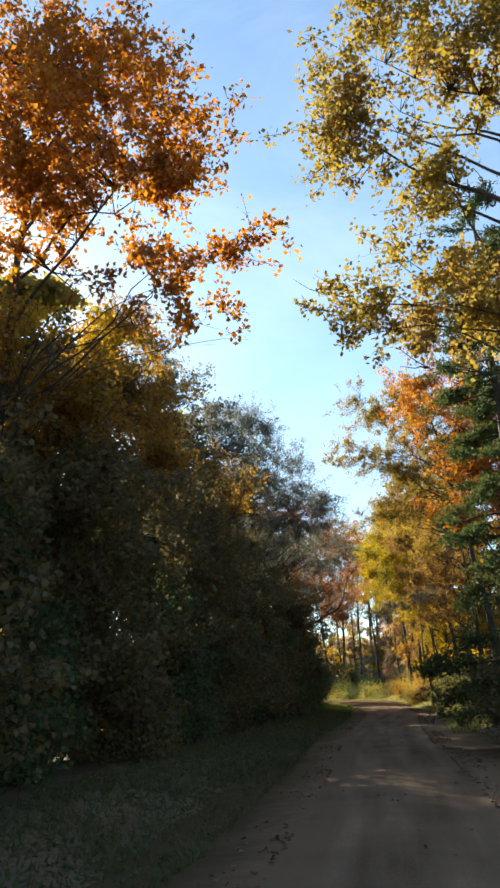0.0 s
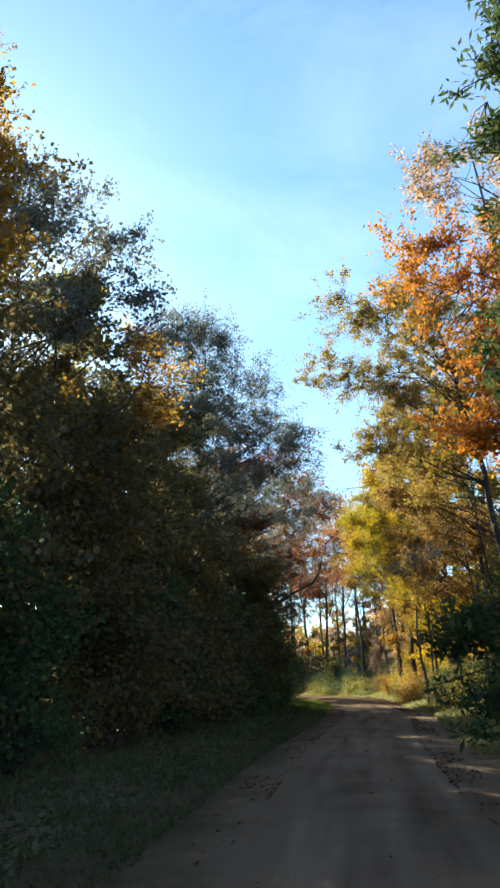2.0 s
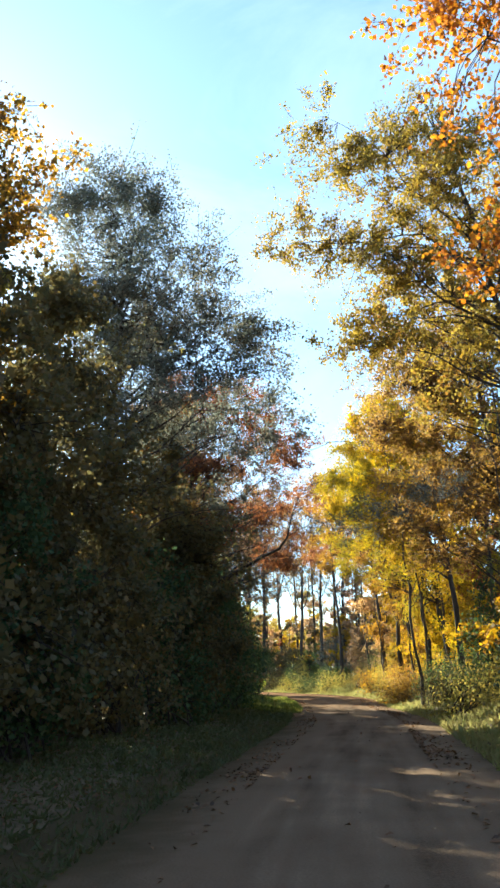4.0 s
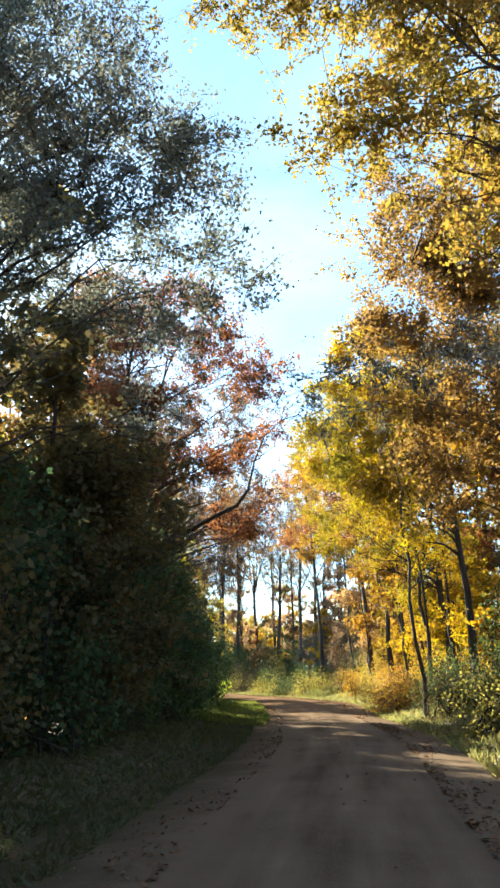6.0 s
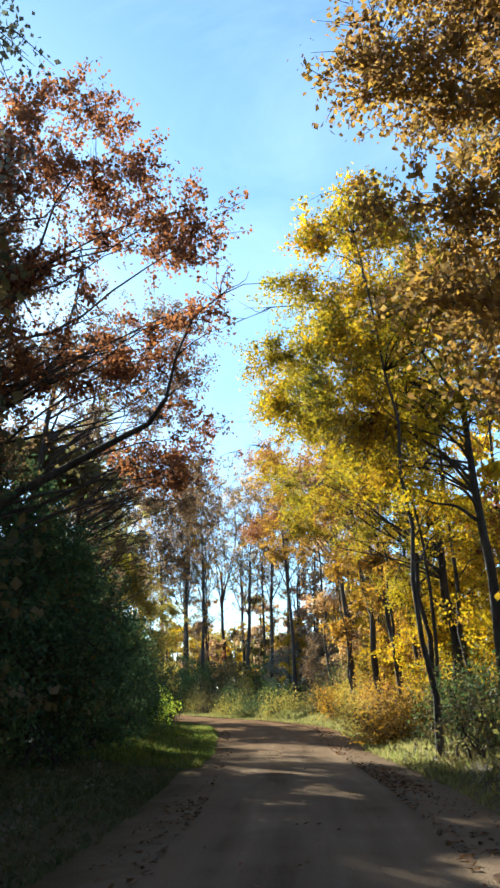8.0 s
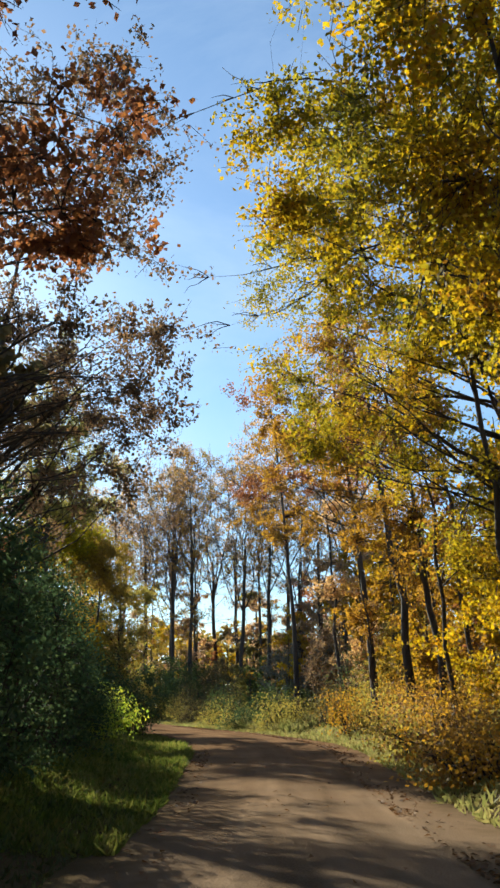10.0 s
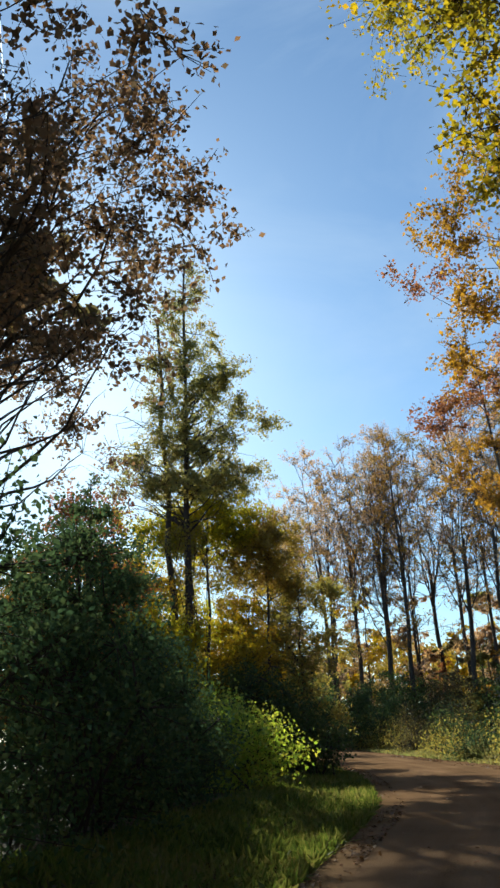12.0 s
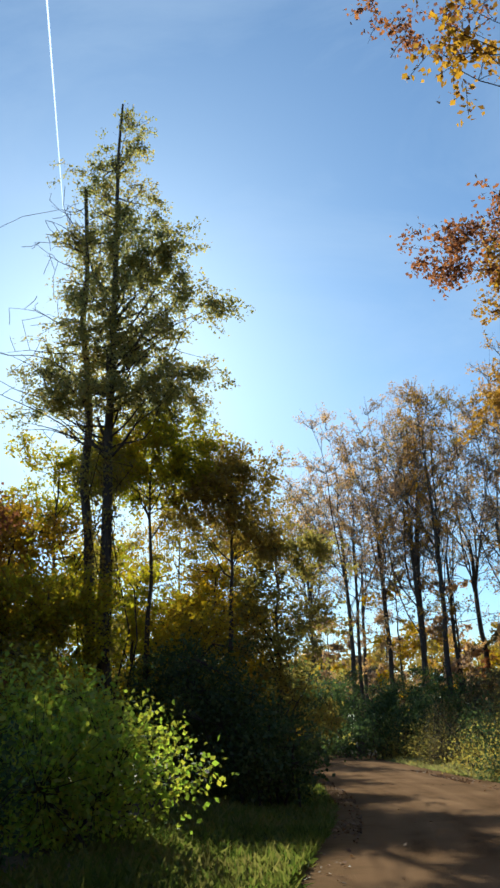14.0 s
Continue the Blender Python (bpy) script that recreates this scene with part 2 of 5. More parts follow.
# ---------------------------------------------------------------- mesh helpers
def quad_mesh(name, verts, faces):
    verts, faces = np.ascontiguousarray(verts, np.float32).reshape(-1, 3), np.ascontiguousarray(faces, np.int32).reshape(-1, 4)
    me = bpy.data.meshes.new(name)
    me.vertices.add(len(verts))
    me.vertices.foreach_set("co", verts.ravel())
    me.loops.add(faces.size)
    me.loops.foreach_set("vertex_index", faces.ravel())
    me.polygons.add(len(faces))
    me.polygons.foreach_set("loop_start", np.arange(0, faces.size, 4, dtype=np.int32))
    me.update(calc_edges=True)
    return me


def mesh_part(name, verts, faces, mat, parent=None, label="", smooth=False):
    me = quad_mesh(name, verts, faces)
    me.materials.append(mat)
    if smooth:
        me.polygons.foreach_set("use_smooth", np.ones(len(me.polygons), bool))
    ob = new(name, me)
    ob.parent = parent
    return tagged(ob, label=label)


def tubes(paths, radii, sides):
    """Tapered tubes along polylines: paths (n, k, 3), radii (n, k)."""
    paths, radii = np.asarray(paths, float), np.asarray(radii, float)
    n, k, _ = paths.shape
    d = paths[:, -1] - paths[:, 0]
    d /= np.linalg.norm(d, axis=1)[:, None] + 1e-9
    ref = np.where(np.abs(d[:, 2:3]) > 0.8, np.array([[1.0, 0, 0]]), np.array([[0, 0, 1.0]]))
    u = np.cross(d, ref)
    u /= np.linalg.norm(u, axis=1)[:, None]
    v = np.cross(d, u)
    ang = np.arange(sides) * 2 * np.pi / sides
    ring = u[:, None] * np.cos(ang)[None, :, None] + v[:, None] * np.sin(ang)[None, :, None]
    verts = paths[:, :, None, :] + radii[:, :, None, None] * ring[:, None]
    idx = np.arange(n * k * sides).reshape(n, k, sides)
    nxt = np.roll(idx, -1, axis=2)
    faces = np.stack([idx[:, :-1], nxt[:, :-1], nxt[:, 1:], idx[:, 1:]], -1)
    return verts.reshape(-1, 3), faces.reshape(-1, 4)


def joined(pieces):
    verts, faces, n = [], [], 0
    for v, f in pieces:
        verts.append(v)
        faces.append(f + n)
        n += len(v)
    return np.concatenate(verts), np.concatenate(faces)


def unit(a):
    return a / (np.linalg.norm(a, axis=-1, keepdims=True) + 1e-9)


def blades(rng, at, length, width, axis=None, spread=1.0, jitter=0.35):
    """A four-cornered, slightly folded leaf at each point."""
    n = len(at)
    ax = rng.normal(size=(n, 3))
    if axis is not None:
        ax = spread * unit(ax) + axis
    ax = unit(ax)
    side = unit(np.cross(ax, rng.normal(size=(n, 3))))
    up = np.cross(ax, side)
    size = (1 + jitter * rng.uniform(-1, 1, (n, 1)))
    l, w = length * size, width * size
    verts = np.stack([at - ax * l * 0.5, at + side * w * 0.5 + up * w * 0.12 + ax * l * 0.05, at + ax * l * 0.5, at - side * w * 0.5 + up * w * 0.12 + ax * l * 0.05], 1)
    return verts.reshape(-1, 3), np.arange(4 * n).reshape(n, 4)


def curve(a, b, k, rng, lift=0.0, wiggle=0.05):
    """Polylines from a to b (n, 3) with an arch and some crookedness."""
    s = np.linspace(0, 1, k)[None, :, None]
    p = a[:, None] * (1 - s) + b[:, None] * s
    far = np.linalg.norm(b - a, axis=1)[:, None, None]
    p[..., 2:] += lift * far * 4 * s * (1 - s)
    w = 0
    for wave in (1, 2, 3, 4):
        w = w + rng.normal(size=(len(a), 1, 3)) * np.sin(np.pi * wave * s) * wiggle * far * 1.6 / wave ** 1.3
    return p + w


def ball(rng, n):
    """Points within a unit ball, thinning outwards."""
    return unit(rng.normal(size=(n, 3))) * rng.uniform(0, 1, (n, 1)) ** 0.6


def in_blobs(rng, blobs, n, shell=2.2, clump=0, size=0.5):
    """Points in ellipsoids, gathered into clumps where asked."""
    b = np.array(blobs, float)
    weight = np.cbrt(b[:, 3] * b[:, 4] * b[:, 5]) ** 2.4
    m = max(4, n // clump) if clump else n
    pick = rng.choice(len(b), m, p=weight / weight.sum())
    d = unit(rng.normal(size=(m, 3)))
    r = rng.uniform(0, 1, (m, 1)) ** (1 / shell)
    r *= 1 + 0.1 * rng.normal(size=(m, 1))
    p = b[pick, :3] + d * r * b[pick, 3:6]
    if clump:
        own = rng.integers(0, m, n)
        p = p[own] + ball(rng, n) * np.array([size, size, size * 0.65]) * 1.9
    return p


# ---------------------------------------------------------------- ground and road
def build_ground():
    xs = np.unique(np.concatenate([np.arange(-42, 22, 0.5), -np.geomspace(42, 2500, 26), np.geomspace(22, 2500, 28)]))
    ys = np.unique(np.concatenate([np.arange(-10, 150, 0.6), -np.geomspace(10, 2500, 24), np.geomspace(150, 3000, 28)]))
    gx, gy = np.meshgrid(xs, ys)
    z = ground_height(gx.ravel(), gy.ravel())
    v = np.stack([gx.ravel(), gy.ravel(), z], 1)
    idx = np.arange(v.shape[0]).reshape(len(ys), len(xs))
    f = np.stack([idx[:-1, :-1], idx[:-1, 1:], idx[1:, 1:], idx[1:, :-1]], -1).reshape(-1, 4)
    soil = rough_material("forest_floor", [(0.055, 0.044, 0.026), (0.095, 0.07, 0.04), (0.14, 0.1, 0.055), (0.09, 0.082, 0.038)], 0.9, (1, 1, 1), 0.8, 0.95, 16, 0.08)
    ob = mesh_part("ground", v, f, soil, smooth=True)
    tagged(ob, "forest floor of dark soil and leaf litter beside the road", "ground", kind="structure")


def build_road():
    line = spline(ROAD, 30)
    t = np.gradient(line, axis=0)
    t /= np.linalg.norm(t, axis=1)[:, None]
    right = np.stack([t[:, 1], -t[:, 0]], 1)
    offs = np.concatenate([[-1.75, -1.55, -1.35, -1.18], np.linspace(-1.04, 1.04, 15), [1.18, 1.35, 1.55, 1.75]])
    hw = half_width(line[:, 1])
    rng = np.random.default_rng(5)
    rag = np.cumsum(rng.normal(size=(len(line), 2)), 0)
    rag = 0.2 * np.sin(rag * 0.6) + 0.1 * np.sin(np.arange(len(line))[:, None] * np.array([[0.9, 1.1]])) + 0.1 * rng.normal(size=(len(line), 2))
    rows = []
    for k, o in enumerate(offs):
        w = o * hw + (rag[:, 0] if o > 1.6 else rag[:, 1] if o < -1.6 else 0)
        p = line + right * w[:, None]
        track = 0.018 * (np.exp(-((abs(o) * 1.75 - 0.78) / 0.28) ** 2))
        z = road_height(line[:, 1]) + 0.05 * (1 - o * o) - track
        if abs(o) > 1.1:      # the shoulder lies on the verge and dips under it at its rim
            z = ground_height(p[:, 0], p[:, 1]) + (0.03 if abs(o) < 1.6 else -0.06)
        rows.append(np.stack([p[:, 0], p[:, 1], z], 1))
    v = np.stack(rows, 1)
    n, m = v.shape[:2]
    idx = np.arange(n * m).reshape(n, m)
    f = np.stack([idx[:-1, :-1], idx[:-1, 1:], idx[1:, 1:], idx[1:, :-1]], -1).reshape(-1, 4)
    m_road, nodes, links = material("packed_gravel")
    out = nodes.new("ShaderNodeOutputMaterial")
    bsdf = nodes.new("ShaderNodeBsdfPrincipled")
    uv = nodes.new("ShaderNodeUVMap")
    tex = nodes.new("ShaderNodeTexCoord")
    long_map = nodes.new("ShaderNodeMapping")
    long_map.inputs["Scale"].default_value = (1.6, 0.12, 1)
    streak = nodes.new("ShaderNodeTexNoise")
    streak.inputs["Scale"].default_value, streak.inputs["Detail"].default_value = 1.4, 4
    links.new(uv.outputs["UV"], long_map.inputs["Vector"])
    links.new(long_map.outputs["Vector"], streak.inputs["Vector"])
    blot = nodes.new("ShaderNodeTexNoise")
    blot.inputs["Scale"].default_value, blot.inputs["Detail"].default_value = 0.7, 5
    grit = nodes.new("ShaderNodeTexNoise")
    grit.inputs["Scale"].default_value, grit.inputs["Detail"].default_value = 45, 3
    stones = nodes.new("ShaderNodeTexVoronoi")
    stones.inputs["Scale"].default_value = 38
    for nd in (blot, grit, stones):
        links.new(tex.outputs["Object"], nd.inputs["Vector"])
    s1 = nodes.new("ShaderNodeMath")
    s1.operation = "MULTIPLY_ADD"
    s1.inputs[1].default_value = 0.5
    s2 = nodes.new("ShaderNodeMath")
    s2.operation = "MULTIPLY_ADD"
    s2.inputs[1].default_value = 0.3
    s3 = nodes.new("ShaderNodeMath")
    s3.operation = "MULTIPLY"
    s3.inputs[1].default_value = 0.2
    links.new(grit.outputs["Fac"], s3.inputs[0])
    links.new(blot.outputs["Fac"], s2.inputs[0])
    links.new(s3.outputs[0], s2.inputs[2])
    links.new(streak.outputs["Fac"], s1.inputs[0])
    links.new(s2.outputs[0], s1.inputs[2])
    spread = nodes.new("ShaderNodeMapRange")
    spread.inputs["From Min"].default_value, spread.inputs["From Max"].default_value = 0.34, 0.66
    links.new(s1.outputs[0], spread.inputs["Value"])
    ramp = ramp_node(nodes, [(0.085, 0.06, 0.039), (0.165, 0.117, 0.077), (0.21, 0.15, 0.1), (0.3, 0.215, 0.142)])
    links.new(spread.outputs[0], ramp.inputs["Fac"])
    # trodden earth creeps in from both edges
    split_uv = nodes.new("ShaderNodeSeparateXYZ")
    links.new(uv.outputs["UV"], split_uv.inputs[0])
    off = nodes.new("ShaderNodeMath")
    off.operation = "ABSOLUTE"
    middle = nodes.new("ShaderNodeMath")          # the worn strip keeps to the right of the middle
    middle.operation = "SUBTRACT"
    middle.inputs[1].default_value = 0.3
    links.new(split_uv.outputs["X"], middle.inputs[0])
    links.new(middle.outputs[0], off.inputs[0])
    ragged = nodes.new("ShaderNodeMath")
    ragged.operation = "MULTIPLY_ADD"
    ragged.inputs[1].default_value = 1.3
    links.new(blot.outputs["Fac"], ragged.inputs[0])
    links.new(off.outputs[0], ragged.inputs[2])
    edge = nodes.new("ShaderNodeMapRange")
    edge.inputs["From Min"].default_value, edge.inputs["From Max"].default_value = 1.6, 2.2
    links.new(ragged.outputs[0], edge.inputs["Value"])
    earth = nodes.new("ShaderNodeMixRGB")
    earth.inputs["Color2"].default_value = (0.19, 0.134, 0.087, 1)
    links.new(edge.outputs[0], earth.inputs["Fac"])
    links.new(ramp.outputs["Color"], earth.inputs["Color1"])
    # and gives way to leaf mould on the shoulder
    crumb = nodes.new("ShaderNodeTexNoise")
    crumb.inputs["Scale"].default_value, crumb.inputs["Detail"].default_value = 3.2, 6
    links.new(tex.outputs["Object"], crumb.inputs["Vector"])
    rim = nodes.new("ShaderNodeMath")
    rim.operation = "MULTIPLY_ADD"
    rim.inputs[1].default_value = 1.1
    links.new(crumb.outputs["Fac"], rim.inputs[0])
    links.new(ragged.outputs[0], rim.inputs[2])
    shoulder = nodes.new("ShaderNodeMapRange")
    shoulder.inputs["From Min"].default_value, shoulder.inputs["From Max"].default_value = 2.75, 3.65
    links.new(rim.outputs[0], shoulder.inputs["Value"])
    mould = ramp_node(nodes, [(0.055, 0.046, 0.026), (0.088, 0.068, 0.038), (0.12, 0.085, 0.048)])
    links.new(crumb.outputs["Fac"], mould.inputs["Fac"])
    verge = nodes.new("ShaderNodeMixRGB")
    links.new(shoulder.outputs[0], verge.inputs["Fac"])
    links.new(earth.outputs["Color"], verge.inputs["Color1"])
    links.new(mould.outputs["Color"], verge.inputs["Color2"])
    # browner dirt by the far wood, darkened to stand in for missing shade
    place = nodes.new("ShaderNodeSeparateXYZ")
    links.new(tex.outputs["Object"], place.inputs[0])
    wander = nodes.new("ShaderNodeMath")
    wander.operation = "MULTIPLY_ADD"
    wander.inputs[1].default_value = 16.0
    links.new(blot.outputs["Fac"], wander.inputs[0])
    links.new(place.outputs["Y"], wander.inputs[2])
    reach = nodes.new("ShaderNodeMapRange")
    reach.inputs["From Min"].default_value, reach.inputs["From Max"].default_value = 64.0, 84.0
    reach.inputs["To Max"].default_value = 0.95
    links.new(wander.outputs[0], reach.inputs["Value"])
    shade_tint = nodes.new("ShaderNodeMixRGB")
    shade_tint.blend_type = "MULTIPLY"
    shade_tint.inputs["Color2"].default_value = (0.98, 0.82, 0.66, 1)
    links.new(reach.outputs[0], shade_tint.inputs["Fac"])
    links.new(verge.outputs["Color"], shade_tint.inputs["Color1"])
    links.new(shade_tint.outputs["Color"], bsdf.inputs["Base Color"])
    bsdf.inputs["Roughness"].default_value = 0.92
    bsdf.inputs["Specular IOR Level"].default_value = 0.0
    b1 = nodes.new("ShaderNodeBump")
    b1.inputs["Strength"].default_value, b1.inputs["Distance"].default_value = 0.5, 0.012
    links.new(stones.outputs["Distance"], b1.inputs["Height"])
    b2 = nodes.new("ShaderNodeBump")
    b2.inputs["Strength"].default_value, b2.inputs["Distance"].default_value = 0.35, 0.04
    links.new(s2.outputs[0], b2.inputs["Height"])
    links.new(b1.outputs["Normal"], b2.inputs["Normal"])
    links.new(b2.outputs["Normal"], bsdf.inputs["Normal"])
    links.new(bsdf.outputs[0], out.inputs["Surface"])
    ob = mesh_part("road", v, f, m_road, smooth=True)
    along = np.concatenate([[0], np.cumsum(np.linalg.norm(np.diff(line, axis=0), axis=1))])
    uvs = np.stack([np.broadcast_to((offs * 1.8)[None], (n, m)), np.broadcast_to(along[:, None], (n, m))], -1).reshape(-1, 2)
    layer = ob.data.uv_layers.new(name="UVMap")
    layer.data.foreach_set("uv", uvs[f.ravel()].ravel().astype(np.float32))
    tagged(ob, "narrow packed gravel and dirt road with worn wheel tracks", "road", kind="structure")


build_ground()
build_road()


# ---------------------------------------------------------------- trees
def tree(label, x, y, top, blobs, leaves, count, leaf=0.14, r=0.16, bark=None, crown_label="", limbs=2, cl=0.42, tips=None, seed=0, low=0.2, clump=7, split=True,
         category="tree", group="trees beside the road", bare=(), shape=0.78, sides=8, lift=0.06, bend=0.03, thin=1.0):
    """A broadleaf tree. blobs: ellipsoids of foliage in the world (x, y, z, rx, ry, rz); top: the trunk's upper end."""
    rng = np.random.default_rng(1000 + seed)
    near = y < 72 and split
    count, leaf = (int(count * 1.05), leaf * 0.8) if near else (int(count * 0.66), leaf)
    bark = bark or BARK
    base = np.array([x, y, gz(x, y)])
    thing = new("tree")
    thing.location = base
    tagged(thing, label, category, group)
    b = np.array(blobs, float)
    top = np.array(top, float)
    k = 12
    s = np.linspace(0, 1, k)
    trunk = base[None] * (1 - s[:, None]) + top[None] * s[:, None]
    bow = np.array([top[0] - x, top[1] - y, 0]) * 0.18
    trunk -= bow[None] * (4 * s * (1 - s))[:, None]
    trunk[1:-1, :2] += rng.normal(size=(k - 2, 2)) * bend * (1 + r)
    trunk[0, 2] -= 0.25
    rad = r * (1 - 0.85 * s ** 0.8)
    rad[0] *= 1.45
    rad[1] *= 1.05
    tv, tf = tubes(trunk[None], rad[None], sides)
    stem = mesh_part("trunk", tv - base, tf, bark, thing, smooth=True)
    # limbs
    starts, ends, r0 = [], [], []
    height = top[2] - base[2]
    for bl in b:
        for _ in range(limbs):
            e = bl[:3] + rng.uniform(-0.6, 0.6, 3) * bl[3:6]
            run = np.hypot(*(e[:2] - trunk[-1, :2]))
            zs = np.clip(e[2] - rng.uniform(0.3, 0.6) * run - 0.4 * bl[5] + rng.uniform(-1.1, 0.7), base[2] + low * height, top[2] - 0.06 * height)
            q = np.array([np.interp(zs, trunk[:, 2], trunk[:, c]) for c in range(3)])
            starts.append(q)
            ends.append(e)
            r0.append(thin * max(0.018, min(0.55 * np.interp(zs, trunk[:, 2], rad), 0.042 * bl[3:6].mean() + 0.004)))
    for a_, b_, rr in bare:
        starts.append(np.array(a_, float))
        ends.append(np.array(b_, float))
        r0.append(rr)
    starts, ends, r0 = np.array(starts), np.array(ends), np.array(r0)
    lp = curve(starts, ends, 9, rng, lift, 0.04)
    lr = r0[:, None] * (1 - 0.92 * np.linspace(0, 1, 9)[None] ** 0.8)
    pieces = []
    if split:
        for p_, r_ in zip(lp, lr):
            lv, lf = tubes(p_[None], r_[None], 5)
            mesh_part("limb", lv - base, lf, bark, stem, smooth=True)
    else:
        pieces.append(tubes(lp, lr, 5))
    if len(bare):
        bp = lp[-len(bare):]
        own_b = rng.integers(0, len(bare), 11 * len(bare))
        sb = bp[own_b, rng.integers(3, 9, len(own_b))]
        way = unit(bp[own_b, -1] - bp[own_b, 0])
        eb = sb + (way * 0.6 + rng.normal(size=sb.shape) * 0.24) * rng.uniform(0.4, 1.4, (len(own_b), 1))
        pieces.append(tubes(curve(sb, eb, 5, rng, 0.03, 0.035), np.linspace(0.014, 0.004, 5)[None] * np.ones((len(own_b), 1)), 3))
    # twigs to the leaf sprays
    n_tips = tips or max(24, count // (45 if near else 36))
    tip = in_blobs(rng, b, n_tips, 2.2, clump, 0.42)
    nodes_ = np.concatenate([lp[:, 2:].reshape(-1, 3), trunk[int(k * 0.6):]])
    node_r = np.concatenate([lr[:, 2:].ravel(), rad[int(k * 0.6):]])
    dist = ((tip[:, None] - nodes_[None]) ** 2).sum(-1)
    j = dist.argmin(1)
    tw = curve(nodes_[j], tip, 4, rng, 0.05, 0.05)
    first = np.minimum(node_r[j], 0.012 + 0.008 * np.sqrt(dist[np.arange(n_tips), j]))
    wr = first[:, None] * np.linspace(1, 0.3, 4)[None]
    pieces.append(tubes(tw, wr, 3))
    # side twigs, and the leaves along them
    own = rng.integers(0, n_tips, int(n_tips * (2.0 if near else 1.4 if split else 1)))
    st = tw[own, rng.integers(1, 4, len(own))]
    en = st + (rng.normal(size=(len(own), 3)) * 0.5 * cl * np.array([1, 1, 0.8]) + unit(tip[own] - nodes_[j][own]) * 0.7 * cl)
    side = np.stack([st, en], 1)
    pieces.append(tubes(side, np.full((len(own), 2), 0.007) * np.array([1, 0.4]), 3))
    bv, bf = joined(pieces)
    tagged(mesh_part("branching", bv - base, bf, TWIG if bark is BARK else bark, thing), kind="stuff")
    if count:
        a_ = np.concatenate([tw[:, 2], st, st])
        b_ = np.concatenate([tip, en, en])
        pick = rng.integers(0, len(a_), count)
        m = rng.uniform(0, 1.1, (count, 1))
        at = a_[pick] * (1 - m) + b_[pick] * m + ball(rng, count) * np.array([cl, cl, cl * 0.8]) * 0.62
        v, f = blades(rng, at, leaf, leaf * shape, np.array([[0, 0, -0.25]]), 1.0)
        tagged(mesh_part("crown", v - base, f, leaves, thing, crown_label), kind="stuff")
    return thing


def vase_tree(label, x, y, h, spread, leaves, count, leaf=0.11, r=0.18, seed=0, fork=0.5, lean=0.0, leaders=5, bark=None, low_sprays=8, group="tall wood beyond the bend"):
    """A tall forest tree: a clear trunk that forks into rising leaders, with fine upswept twigs and few leaves."""
    rng = np.random.default_rng(7000 + seed)
    bark = bark or BARK
    base = np.array([x, y, gz(x, y)])
    thing = new("tree")
    thing.location = base
    tagged(thing, label, "tree", group)
    k = 10
    s = np.linspace(0, 1, k)
    top = base + np.array([lean * 0.6, rng.uniform(-0.3, 0.3), h * (fork + 0.12)])
    trunk = base[None] * (1 - s[:, None]) + top[None] * s[:, None]
    trunk[1:, :2] += np.cumsum(rng.normal(size=(k - 1, 2)) * 0.05, 0)
    trunk[0, 2] -= 0.25
    rad = r * (1 - 0.5 * s)
    rad[0] *= 1.4
    tv, tf = tubes(trunk[None], rad[None], 8)
    stem = mesh_part("trunk", tv - base, tf, bark, thing, smooth=True)
    at_ = np.clip(fork * rng.uniform(0.72, 1.1, leaders), 0, fork + 0.1)
    at_[0] = fork + 0.11
    st = np.stack([np.interp(at_ * h, trunk[:, 2] - base[2], trunk[:, c]) for c in range(3)], 1)
    az = rng.uniform(0, 6.28) + np.arange(leaders) * 6.28 / leaders + rng.normal(size=leaders) * 0.5
    out = spread * rng.uniform(0.45, 1.0, leaders)
    out[0] *= 0.25
    en = np.stack([base[0] + lean + np.cos(az) * out, base[1] + np.sin(az) * out, base[2] + h * rng.uniform(0.84, 0.98, leaders)], 1)
    en[0, 2] = base[2] + h
    lp = curve(st, en, 10, rng, -0.03, 0.025)
    lr = r * 0.34 * (1 - 0.88 * np.linspace(0, 1, 10)[None] ** 0.8) * rng.uniform(0.7, 1.1, (leaders, 1))
    for p_, r_ in zip(lp, lr):
        lv, lf = tubes(p_[None], r_[None], 5)
        mesh_part("limb", lv - base, lf, bark, stem, smooth=True)
    # side branches sweep upwards off the leaders, twigs off those
    n2 = leaders * 16
    own = np.repeat(np.arange(leaders), 16)
    j = rng.integers(1, 9, n2)
    a2 = lp[own, j]
    way = unit(en - st)[own]
    away = unit(rng.normal(size=(n2, 3)) * np.array([1, 1, 0.35]))
    far = np.linalg.norm(en - st, axis=1)[own]
    b2 = a2 + unit(way * 0.6 + away * 0.85) * (0.6 + 0.34 * far * (1 - j / 10))[:, None] * rng.uniform(0.6, 1.1, (n2, 1))
    p2 = curve(a2, b2, 6, rng, 0.03, 0.035)
    pieces = [tubes(p2, 0.028 * np.linspace(1, 0.25, 6)[None] * np.ones((n2, 1)), 4)]
    low_z = rng.uniform(0.22, 0.95, low_sprays) * fork * h
    al = np.stack([np.interp(low_z, trunk[:, 2] - base[2], trunk[:, c]) for c in range(3)], 1)
    bl = al + unit(rng.normal(size=(low_sprays, 3)) * np.array([1, 1, 0.2])) * rng.uniform(0.8, 2.2, (low_sprays, 1)) + np.array([0, 0, 0.3])
    pl = curve(al, bl, 6, rng, 0.05, 0.04)
    pieces.append(tubes(pl, 0.022 * np.linspace(1, 0.25, 6)[None] * np.ones((low_sprays, 1)), 4))
    host = np.concatenate([p2, pl])
    n3 = len(host) * 7
    own3 = rng.integers(0, len(host), n3)
    a3 = host[own3, rng.integers(1, 6, n3)]
